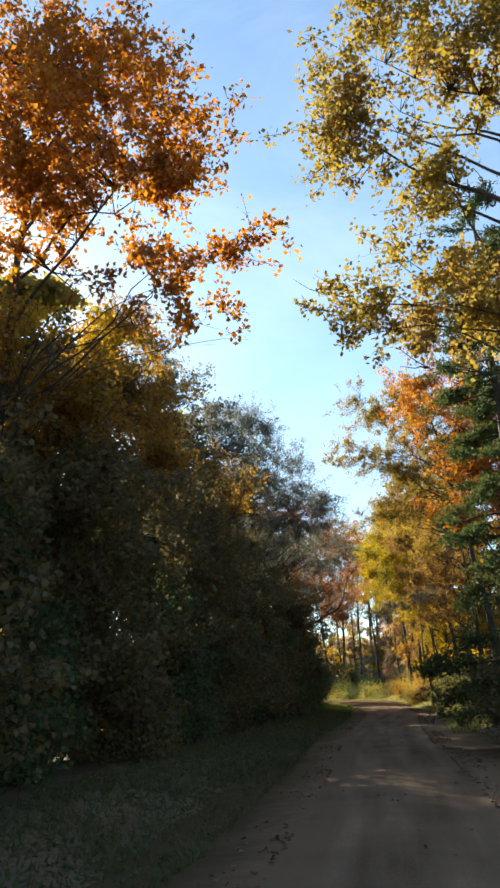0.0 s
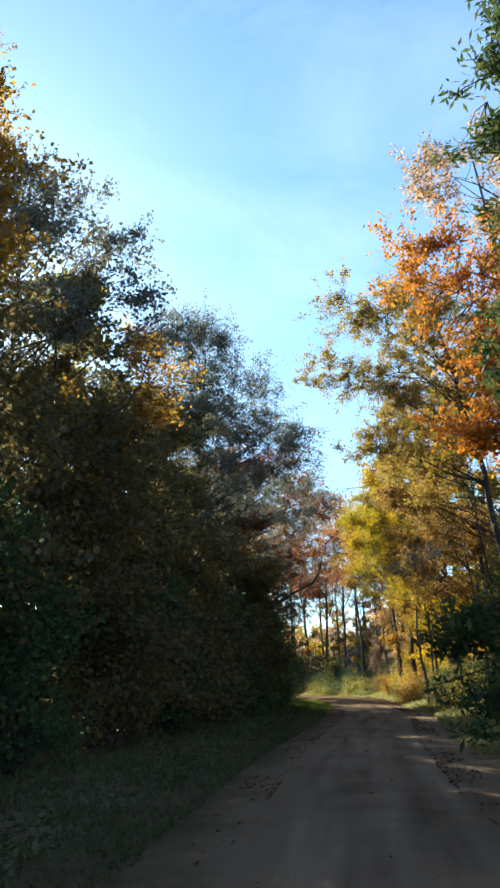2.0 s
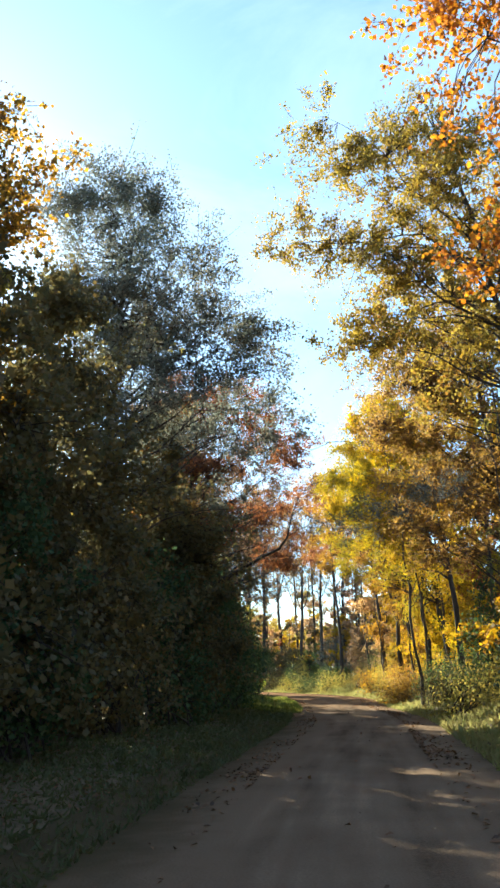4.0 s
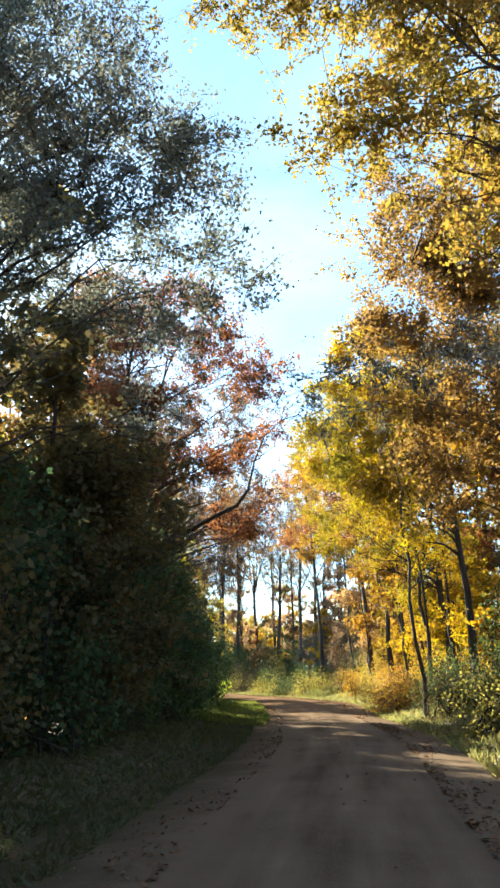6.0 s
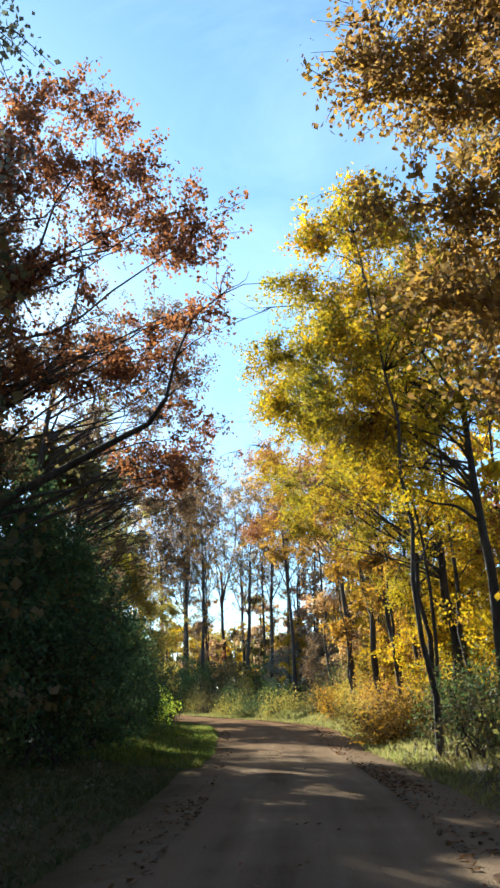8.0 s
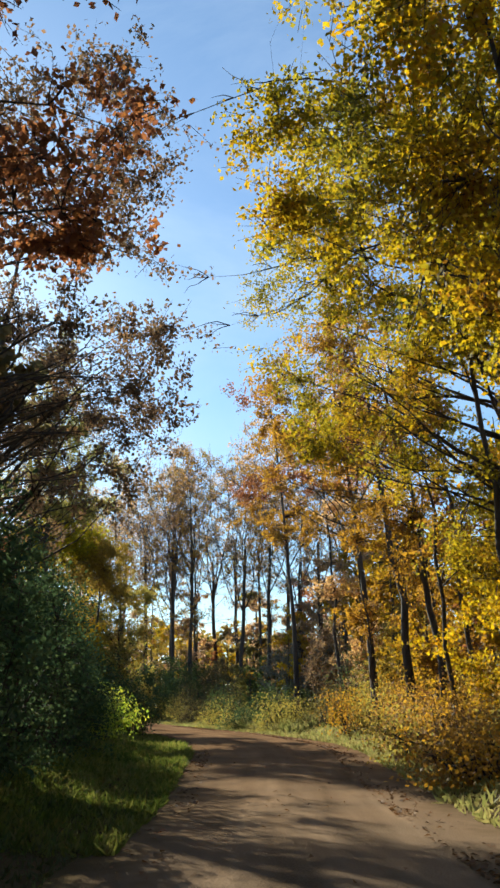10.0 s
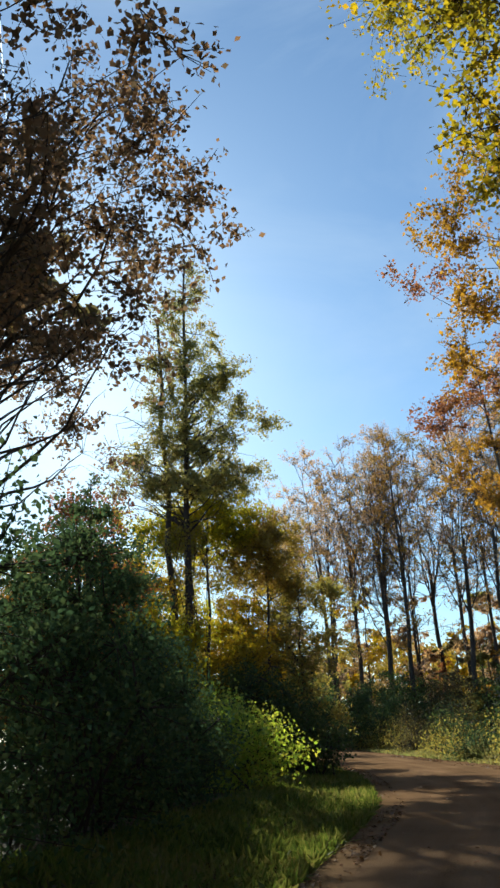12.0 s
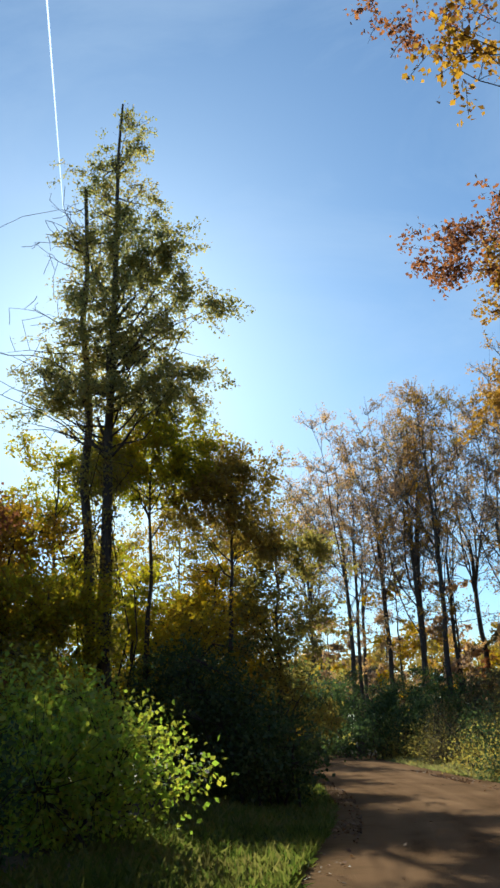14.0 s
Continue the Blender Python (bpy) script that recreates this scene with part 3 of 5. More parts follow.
    dir3 = unit(host[own3, -1] - host[own3, 0])
    b3 = a3 + unit(dir3 * 0.7 + rng.normal(size=(n3, 3)) * 0.5 + np.array([0, 0, 0.3])) * rng.uniform(0.35, 1.1, (n3, 1))
    pieces.append(tubes(curve(a3, b3, 3, rng, 0.03, 0.05), np.array([[0.011, 0.008, 0.005]]) * np.ones((n3, 1)), 3))
    bv, bf = joined(pieces)
    tagged(mesh_part("branching", bv - base, bf, BARK_GREY, thing), kind="stuff")
    # some twigs still hold their leaves, others are bare
    full = rng.uniform(0, 1, n3) ** 1.6
    full *= np.where(own3 >= n2, 1.5, 1.0)
    pick = rng.choice(n3, count, p=full / full.sum())
    m = rng.uniform(0.2, 1.1, (count, 1))
    at = a3[pick] * (1 - m) + b3[pick] * m + ball(rng, count) * 0.26
    v, f = blades(rng, at, leaf, leaf * 0.75, np.array([[0, 0, -0.2]]), 1.0)
    tagged(mesh_part("crown", v - base, f, leaves, thing), kind="stuff")
    return thing


def conifer(label, x, y, h, reach, count, seed=0, low=0.12, r=0.2, lean=(0, 0), category="pine tree", power=0.8, leaves=None, ragged=0.3, leaf=0.2, one_side=None, droop=0.1):
    """A pine: tiers of boughs with needle sprays; reach is the longest bough."""
    rng = np.random.default_rng(3000 + seed)
    count = int(count * 0.7)
    base = np.array([x, y, gz(x, y)])
    thing = new("pine_tree")
    thing.location = base
    tagged(thing, label, category, "trees beside the road")
    top = base + np.array([lean[0], lean[1], h])
    k = 12
    s = np.linspace(0, 1, k)
    trunk = base[None] * (1 - s[:, None]) + top[None] * s[:, None]
    trunk[1:-1, :2] += rng.normal(size=(k - 2, 2)) * 0.04
    trunk[0, 2] -= 0.25
    rad = r * (1 - 0.93 * s)
    rad[0] *= 1.4
    tv, tf = tubes(trunk[None], rad[None], 8)
    mesh_part("trunk", tv - base, tf, BARK, thing, smooth=True)
    st, en = [], []
    for zz in low + (0.985 - low) * rng.uniform(0, 1, int(9 * h * (1 - low))) ** 1.05:
        length = reach * max(0.04, (1 - zz)) ** power * (1 - ragged * rng.uniform(0, 1))
        if zz < low + 0.08:
            length *= rng.uniform(0.5, 1)
        az = rng.uniform(0, 2 * np.pi)
        if one_side is not None:
            length *= 0.72 + 0.28 * math.cos(az - one_side)
        q = base * (1 - zz) + top * zz
        st.append(q)
        en.append(q + np.array([math.cos(az), math.sin(az), 0.28 * (zz - 0.35) - droop + rng.uniform(-0.15, 0.15)]) * length)
    st, en = np.array(st), np.array(en)
    far = np.linalg.norm(en - st, axis=1)
    lp = curve(st, en, 7, rng, 0.06, 0.025)
    pieces = [tubes(lp, (0.012 + 0.014 * far)[:, None] * np.linspace(1, 0.25, 7)[None], 4)]
    own = rng.choice(len(st), len(st) * 6, p=far / far.sum())
    q = lp[own, rng.integers(2, 7, len(own))]
    along = unit(en - st)[own]
    out = q + (along * 0.55 + rng.normal(size=q.shape) * np.array([0.5, 0.5, 0.16])) * (0.25 + 0.22 * far[own])[:, None]
    pieces.append(tubes(curve(q, out, 3, rng, 0.02, 0.04), np.full((len(own), 3), 0.008), 3))
    bv, bf = joined(pieces)
    tagged(mesh_part("branching", bv - base, bf, TWIG, thing), kind="stuff")
    pick = rng.integers(0, len(own), count)
    m = rng.uniform(0.15, 1.05, (count, 1))
    at = q[pick] * (1 - m) + out[pick] * m + rng.normal(size=(count, 3)) * np.array([0.11, 0.11, 0.07])
    v, f = blades(rng, at, leaf, leaf * 0.3, unit(out - q)[pick] * 0.8 + np.array([[0, 0, 0.25]]), 0.9)
    tagged(mesh_part("crown", v - base, f, leaves or NEEDLE, thing, "feathery green needle sprays"), kind="stuff")
    return thing


def bush(label, x, y, blobs, leaves, count, leaf=0.1, seed=0, stems=14, cl=0.24, category="bush", name="bush", shape=0.75):
    """A shrub: many stems from the foot into mounds of leaves."""
    rng = np.random.default_rng(5000 + seed)
    count = int(count * 0.66)
    base = np.array([x, y, gz(x, y)])
    thing = new(name)
    thing.location = base
    tagged(thing, label, category, "bushes along the verge")
    b = np.array(blobs, float)
    foot = base + np.concatenate([rng.normal(size=(stems, 2)) * 0.3 * b[:, 3].mean(), np.full((stems, 1), -0.1)], 1)
    head = in_blobs(rng, b, stems)
    head[:, 2] = np.maximum(head[:, 2], base[2] + 0.4)
    sp = curve(foot, head, 6, rng, 0.04, 0.04)
    pieces = [tubes(sp, 0.03 * np.linspace(1, 0.3, 6)[None] * np.ones((stems, 1)), 4)]
    n_tips = max(30, count // 28)
    tip = in_blobs(rng, b, n_tips, 2.8)
    tip[:, 2] = np.maximum(tip[:, 2], base[2] + 0.05 + 0.2 * rng.uniform(size=n_tips))
    nodes_ = sp[:, 2:].reshape(-1, 3)
    j = ((tip[:, None] - nodes_[None]) ** 2).sum(-1).argmin(1)
    tw = curve(nodes_[j], tip, 3, rng, 0.06, 0.05)
    pieces.append(tubes(tw[:, ::2], np.full((n_tips, 2), 0.008) * np.array([1.3, 0.4]), 3))
    bv, bf = joined(pieces)
    tagged(mesh_part("stem_clump", bv - base, bf, TWIG, thing), kind="stuff")
    pick = rng.integers(0, n_tips, count)
    m = rng.uniform(0.45, 1.05, (count, 1))
    at = tw[pick, 1] * (1 - m) + tip[pick] * m + ball(rng, count) * np.array([cl, cl, cl * 0.8]) * 1.7
    at[:, 2] = np.maximum(at[:, 2], base[2] + 0.02)
    v, f = blades(rng, at, leaf, leaf * shape)
    tagged(mesh_part("foliage", v - base, f, leaves, thing), kind="stuff")
    return thing


# ---- right hand, from the start of the drive
tree("olive and yellow oak reaching over the road", 6.2, 15.5, (5.2, 15.0, 13.5),
     [(2.0, 15, 7.0, 0.6, 0.7, 0.35), (2.8, 15, 7.1, 0.8, 0.8, 0.45), (3.6, 15, 7.7, 0.9, 0.9, 0.6), (2.6, 15, 8.3, 0.9, 0.9, 0.5), (4.4, 15, 6.9, 0.9, 0.9, 0.6), (3.4, 15, 9.4, 1.2, 1.2, 0.8), (2.4, 14.8, 10.2, 1.1, 1.2, 0.7),
      (3.6, 14.6, 11.8, 1.8, 1.8, 1.2), (5.6, 15, 11.5, 1.8, 1.8, 1.8)],
     HAZEL, 24000, 0.11, 0.2, seed=1, limbs=2, cl=0.32, clump=4, bend=0.08, low=0.35,
     bare=[((5.4, 15.2, 6.2), (2.2, 15, 7.3), 0.06), ((5.3, 15.1, 8.0), (2.4, 14.9, 10.4), 0.07), ((5.4, 15.2, 5.4), (3.2, 15, 6.1), 0.04)])
conifer("tall green white pine at the road's edge", 5.0, 23.0, 14.0, 2.3, 64000, seed=2, low=0.03, power=0.5, leaf=0.14)
tree("orange-red maple with thinning upper twigs", 6.2, 35.6, (4.9, 35.2, 15.5),
     [(4.8, 35.2, 11, 2.4, 2.2, 2.6), (3.3, 34.6, 12.6, 1.2, 1.2, 1.3), (4.6, 35, 7.6, 2.0, 2.0, 2.0), (6.6, 36, 10, 2.2, 2.2, 3)], ORANGE, 25000, 0.125, 0.17, seed=3, cl=0.4, clump=5)
tree("tall maple with sparse faded pink leaves", 7.2, 36.8, (5.6, 36, 18),
     [(5.0, 35.6, 15.4, 1.7, 1.7, 1.9), (3.6, 35.2, 15.0, 1.1, 1.1, 0.8), (6.6, 36, 16, 1.8, 1.8, 2)], PINKISH, 9000, 0.11, 0.16, seed=4, limbs=4, cl=0.4)
tree("golden-brown oak leaning out over the road", 5.6, 42.6, (3.6, 42.2, 14.5),
     [(0.7, 41.5, 14.0, 1.2, 1.3, 1.5), (-0.5, 42.6, 12.2, 1.1, 1.1, 0.9), (1.3, 42, 11.6, 1.5, 1.5, 1.2), (2.8, 42, 13.8, 1.8, 2, 2.2), (5, 42.4, 12.4, 2.4, 2.4, 2.8), (2.6, 42.3, 10.6, 1.5, 1.5, 1.0), (0.6, 42, 8.9, 0.6, 0.6, 0.3), (3.4, 42.2, 8.6, 1.4, 1.4, 1.0), (1.4, 42, 9.6, 0.9, 1.0, 0.6), (2.2, 42, 9.0, 1.0, 1.0, 0.7), (2.6, 42.2, 7.6, 1.0, 1.0, 0.6)],
     HAZEL, 58000, 0.092, 0.2, seed=5, limbs=3, cl=0.3, clump=5)
tree("slim slate-green tree with drooping sprays over the road", 4.3, 41.2, (3.8, 41.0, 6.2),
     [(0.55, 40.1, 4.2, 0.4, 0.25, 0.1), (1.1, 40.3, 4.45, 0.45, 0.3, 0.12), (1.7, 40.6, 4.65, 0.45, 0.35, 0.15), (0.7, 39.3, 4.45, 0.4, 0.25, 0.1), (1.3, 39.6, 4.7, 0.45, 0.3, 0.12), (2.0, 40.0, 4.95, 0.45, 0.35, 0.15), (2.6, 40.6, 5.1, 0.5, 0.4, 0.25)],
     BLUISH, 4200, 0.066, 0.06, seed=13, limbs=1, cl=0.2, clump=3, shape=0.36, thin=0.55)
tree("brown and olive maple beside the road", 5.2, 49.5, (4.3, 49.2, 14.5),
     [(2.6, 48.7, 10.8, 1.7, 1.8, 2.3), (4.4, 49, 11, 2.1, 2, 3.3), (2.0, 48.8, 8.6, 0.7, 0.8, 0.7), (2.6, 49, 8.4, 1.1, 1.2, 0.9), (3.0, 49.2, 7.2, 1.3, 1.3, 0.8), (4, 49, 7, 1.9, 1.9, 1.6), (1.5, 49, 7.0, 0.8, 0.9, 0.5), (1.7, 48.8, 8.9, 0.7, 0.9, 0.5), (2.4, 49, 6.0, 1.0, 1.1, 0.6), (3.3, 49, 5.0, 1.2, 1.2, 0.7)], MIXED, 48000, 0.105, 0.17, seed=6, cl=0.38, clump=5)
tree("bright yellow tree with a long arching limb", 4.2, 60.2, (3.2, 59.6, 13.5),
     [(-0.9, 61, 8.7, 0.7, 0.8, 0.6), (-0.8, 60.6, 9.9, 0.8, 0.8, 0.6), (-0.4, 61, 10.4, 1.0, 1.2, 0.9), (-0.5, 61.4, 8.6, 0.8, 0.9, 0.6), (0.5, 58.6, 10.4, 1.3, 1.6, 1.5), (1.7, 59, 12.4, 1.4, 1.6, 1.4), (1.2, 59, 8.0, 1.6, 1.6, 1.1), (3.3, 59, 10, 1.9, 2, 2.8), (2.0, 59.5, 6.6, 1.6, 1.7, 0.9)],
     CITRON, 44000, 0.095, 0.16, seed=7, limbs=3, cl=0.36, clump=5)
tree("yellow-green maple with long dark limbs", 4.0, 67.5, (2.6, 67, 14.5),
     [(-1.0, 66, 8.0, 0.8, 0.9, 0.6), (-0.6, 66, 9.4, 0.8, 0.9, 0.6), (-0.6, 66.4, 6.8, 0.8, 0.9, 0.5), (0.6, 66.4, 7.7, 1.1, 1.1, 0.7), (-0.2, 66, 10.6, 1.5, 1.9, 1.7), (1.8, 66, 9.4, 1.9, 2, 1.7), (0.6, 66, 13, 2, 2, 1.5), (3.4, 66.5, 11, 2, 2.4, 2.8), (0.0, 70, 8.4, 1.6, 1.9, 1.0), (1.4, 69, 6.8, 1.6, 1.6, 0.8), (-1.4, 70.2, 11.8, 1.2, 1.3, 0.9), (3, 69, 4.6, 1.6, 1.6, 1.2)],
     CITRON, 54000, 0.085, 0.19, seed=8, limbs=3, cl=0.36, clump=5, bare=[((1.8, 65, 11.0), (-2.7, 64.6, 9.6), 0.035), ((0.6, 65, 10.0), (-2.3, 64.8, 8.6), 0.025), ((1.5, 62.5, 12), (-3.4, 62.2, 11.2), 0.035)])
tree("amber and rust tree leaning towards the bend", 2.6, 76.5, (0.6, 76, 14),
     [(-2.8, 76, 8.8, 0.6, 0.7, 0.35), (-2.3, 76, 9.9, 0.6, 0.7, 0.4), (-2.4, 75.6, 11.4, 1.0, 1.2, 1.0), (-1.4, 76, 9.4, 1.2, 1.3, 0.8), (-0.4, 76, 12.4, 1.5, 1.6, 1.4), (1.4, 76.4, 10.4, 1.6, 1.6, 2.2), (1.6, 76.4, 6.4, 1.5, 1.5, 1.4)], AMBER, 30000, 0.08, 0.14, seed=12, limbs=3, cl=0.34, clump=5)
tree("rust-brown tree arching over the bend", 0.6, 82.5, (-0.6, 82.2, 14.5),
     [(-3.4, 80.0, 12.6, 0.9, 1.2, 0.5), (-3.9, 81.8, 9.5, 0.8, 1.0, 0.4), (-3.0, 82, 9.9, 1.0, 1.0, 0.6), (-0.6, 82, 11.0, 1.5, 2, 2.4), (1.2, 82.5, 12, 2.0, 2.2, 3)], RUST, 28000, 0.08, 0.17, seed=9, limbs=3, cl=0.34, clump=5)
tree("tall amber tree past the bend", -3.2, 97.5, (-4.4, 97, 18),
     [(-5.0, 96.6, 13, 1.7, 1.9, 3.0), (-4, 97, 17, 1.7, 1.7, 2.2), (-3, 97.4, 10.5, 2, 2, 2.4)], AMBER, 12000, 0.13, 0.17, seed=10, cl=0.42)

# ---- left hand
tree("orange oak hanging over the road", -5.0, 16.5, (-3.6, 15.8, 13.5),
     [(-1.9, 15, 11.6, 2.0, 2.0, 1.8), (-3.6, 15.5, 10.6, 1.8, 2, 1.3), (-0.6, 14.6, 10.1, 1.0, 1.2, 0.7), (-3, 15, 13.0, 2.0, 2.0, 1.5), (-0.9, 15, 8.3, 0.9, 1.0, 0.5), (0.1, 15, 8.7, 0.7, 0.8, 0.4), (-1.8, 15, 7.9, 0.9, 0.9, 0.5), (0.5, 15.2, 7.0, 0.5, 0.5, 0.2), (-0.4, 15.2, 7.2, 0.5, 0.5, 0.2)], ORANGE, 26000, 0.12, 0.2, seed=20, limbs=2, cl=0.34, clump=4, lift=0.13)
HEDGE = [(-5.0, 8.5, 8.5, 2.4), (-5.2, 13.5, 8.5, 2.4), (-5.4, 19.0, 9.6, 2.4), (-6.0, 24.5, 11.4, 2.6), (-5.8, 30.6, 11.4, 2.4), (-5.9, 35.0, 10.2, 2.3), (-5.9, 39.5, 10.6, 2.3), (-5.4, 47.0, 9.2, 2.1), (-7.2, 50.5, 9.8, 2.3), (-7.8, 57.0, 7.4, 2.2)]
for n, (hx, hy, hh, hr) in enumerate(HEDGE):
    tree("dense dark brush tree, leafy down to the ground", hx, hy, (hx + 0.2, hy, hh - 0.6),
         [(hx + 0.3, hy - 0.4, hh - 1.4, hr * 0.55, hr * 0.6, 1.3), (hx + 0.3, hy + 0.5, hh - 3.2, hr * 0.85, hr * 0.95, 1.5), (hx + 0.6, hy, hh * 0.5, hr, hr * 1.15, hh * 0.18), (hx + 0.8, hy, hh * 0.22, hr, hr * 1.2, hh * 0.18)],
         MIXED if hy == 50.5 else DUSKY, 31000, 0.15, 0.14, seed=30 + n, cl=0.45, low=0.08, clump=4, limbs=3)
# gold and amber tops: autumn leaves, their colour also standing in for low sun
tree("golden-topped tree behind the dark brush, sunlight put into its leaf colour", -6.4, 20.4, (-6.0, 20.4, 10.2), [(-5.0, 20.4, 10.0, 1.6, 1.7, 1.1), (-6.2, 20.6, 8.2, 2, 2, 1.4), (-6, 20.4, 5.6, 2, 2, 1.5)], GOLD, 15000, 0.14, 0.14, seed=38, clump=4)
tree("golden-topped tree behind the dark brush, sunlight put into its leaf colour", -6.8, 24.8, (-5.8, 24.6, 12.0), [(-5.2, 24.4, 11.7, 1.4, 1.4, 1.0), (-4.0, 24.4, 10.0, 1.2, 1.3, 0.9), (-3.9, 23.8, 8.6, 1.2, 1.4, 0.9), (-3.6, 22.6, 7.4, 1.1, 1.4, 0.8), (-6.2, 24.6, 9.6, 1.6, 1.6, 1.2)], AMBER, 20000, 0.11, 0.14, seed=36, clump=4)
tree("golden-topped tree behind the dark brush, sunlight put into its leaf colour", -6.4, 14.6, (-5.8, 14.6, 9.4), [(-5.2, 14.6, 9.0, 1.5, 1.6, 0.9), (-4.4, 16.2, 7.9, 1.1, 1.3, 0.8), (-3.9, 17.6, 7.2, 1.1, 1.4, 0.8), (-6.0, 14.6, 7.4, 1.8, 1.8, 1.2)], AMBER, 17000, 0.11, 0.14, seed=37, clump=4)
tree("amber-topped tree behind the dark brush, sunlight put into its leaf colour", -6.8, 34.0, (-6.2, 34.0, 10.4), [(-4.8, 34.0, 10.1, 1.1, 1.2, 0.9), (-4.4, 34.0, 8.8, 1.1, 1.2, 0.9), (-6.4, 34.2, 8.0, 2, 2, 1.4), (-6.4, 34, 6, 2, 2, 1.5)], AMBER, 18000, 0.11, 0.14, seed=39, clump=4)
tree("thin-leaved grey-green tree against the sky", -6.0, 28.8, (-5.4, 28.6, 12.6),
     [(-4.6, 28.4, 11.6, 1.2, 1.4, 1.0), (-5.9, 28.8, 11.8, 1.4, 1.4, 1.2), (-5.2, 28.6, 9.4, 1.4, 1.4, 1.2), (-2.2, 28.3, 8.6, 1.1, 0.9, 0.4), (-3.2, 28.3, 9.3, 1.0, 0.9, 0.5), (-3.5, 28.3, 10.4, 1.1, 1.0, 0.6)], SILVER, 15000, 0.1, 0.12, seed=40, limbs=4, cl=0.36, clump=5)
tree("big grey-green tree with an airy rounded top", -6.0, 43.4, (-5.0, 43.2, 13.6),
     [(-6.6, 43, 14.6, 1.5, 1.5, 1.2), (-5.2, 43, 14.4, 1.4, 1.5, 1.3), (-4.2, 43, 13.4, 1.2, 1.4, 1.2), (-3.2, 43, 12.2, 1.2, 1.4, 1.1), (-2.4, 43.2, 10.8, 1.1, 1.3, 1.1), (-1.6, 43.4, 9.6, 1.0, 1.1, 1.0), (-1.2, 43.6, 8.2, 0.8, 0.9, 0.7), (-4.4, 43, 11.4, 1.5, 1.7, 1.4), (-5.8, 43, 12, 1.9, 2.2, 1.8),
      (-3.2, 43, 10.0, 1.4, 1.5, 1.0), (-5.4, 43, 9.6, 1.8, 1.8, 1.4), (-2.6, 43.2, 8.6, 1.2, 1.2, 0.8), (-4, 43.3, 8.4, 1.6, 1.7, 1.1), (-3.4, 45.8, 8.4, 1.2, 1.1, 0.7), (-2.5, 45.6, 7.6, 0.7, 0.8, 0.4), (-3.0, 46.8, 6.5, 0.9, 1.0, 0.7), (-1.6, 43.4, 7.2, 0.8, 0.9, 0.5), (-6, 43, 7, 2, 2, 1.8)],
     SILVER, 80000, 0.085, 0.2, seed=41, limbs=2, cl=0.4, clump=2, bend=0.06)
tree("red-brown oak with a long arching limb", -6.4, 52.8, (-5.2, 53, 11.5),
     [(-2.2, 53.5, 9.7, 1.2, 1.5, 1.1), (-3.8, 53, 11.0, 1.6, 1.8, 1.2), (-5.6, 53, 11.6, 1.8, 2, 1.3), (-1.6, 53.4, 8.0, 0.7, 1.0, 0.6), (-2.4, 56, 6.0, 1.1, 1.5, 0.7), (-3.6, 54, 7.6, 1.4, 1.5, 0.6), (-2.6, 53.4, 7.0, 1.0, 1.2, 0.7), (-4.6, 53, 9.2, 1.2, 1.3, 0.8), (-6.0, 53, 9.0, 1.5, 1.6, 1.1), (-6.6, 53, 7.0, 1.5, 1.6, 1.2), (-4.8, 53, 7.0, 1.3, 1.4, 0.8)],
     RUST, 38000, 0.095, 0.19, seed=42, limbs=5, cl=0.32, clump=4, bare=[((-5.9, 52.9, 4.2), (-1.2, 53.2, 8.2), 0.11), ((-5.6, 52.9, 5.5), (-3.6, 53.2, 10.8), 0.07)])
tree("umber oak behind the arching oak", -8.6, 56.8, (-7.8, 56.6, 12.6),
     [(-8.6, 56.5, 12.4, 1.4, 1.4, 0.9), (-7.2, 56.5, 11.8, 1.3, 1.3, 0.8), (-8.4, 56.5, 10.8, 1.5, 1.5, 1.0), (-6.6, 56.5, 10.4, 1.2, 1.3, 0.8), (-7.8, 56.5, 8.6, 1.5, 1.6, 0.9), (-6.2, 56.5, 8.4, 1.1, 1.2, 0.7), (-7.4, 56.5, 6.4, 1.6, 1.6, 0.8)], UMBER, 34000, 0.1, 0.16, seed=45, limbs=3, cl=0.36, clump=4)
tree("umber-brown oak crown high over the verge", -8.0, 61, (-6.4, 61, 13.5),
     [(-3.2, 63.4, 6.1, 0.6, 0.8, 0.35), (-3.4, 62.9, 6.6, 0.6, 0.8, 0.4), (-4.1, 63.4, 5.7, 0.9, 0.9, 0.4), (-4.0, 63.4, 6.9, 0.9, 0.9, 0.5), (-4.0, 63.6, 7.9, 1.0, 1.0, 0.6), (-3.9, 61.8, 11.6, 1.5, 1.7, 1.3), (-4.4, 62, 9.2, 1.3, 1.5, 0.8), (-6.1, 61.6, 10.5, 1.9, 2, 1.8), (-3.7, 62, 8.9, 0.8, 1.1, 0.6), (-4.4, 62, 7.7, 0.9, 1.0, 0.5), (-3.6, 62, 10.3, 0.9, 1.2, 0.8)], UMBER, 18000, 0.09, 0.18, seed=43, limbs=3, cl=0.32, clump=4)
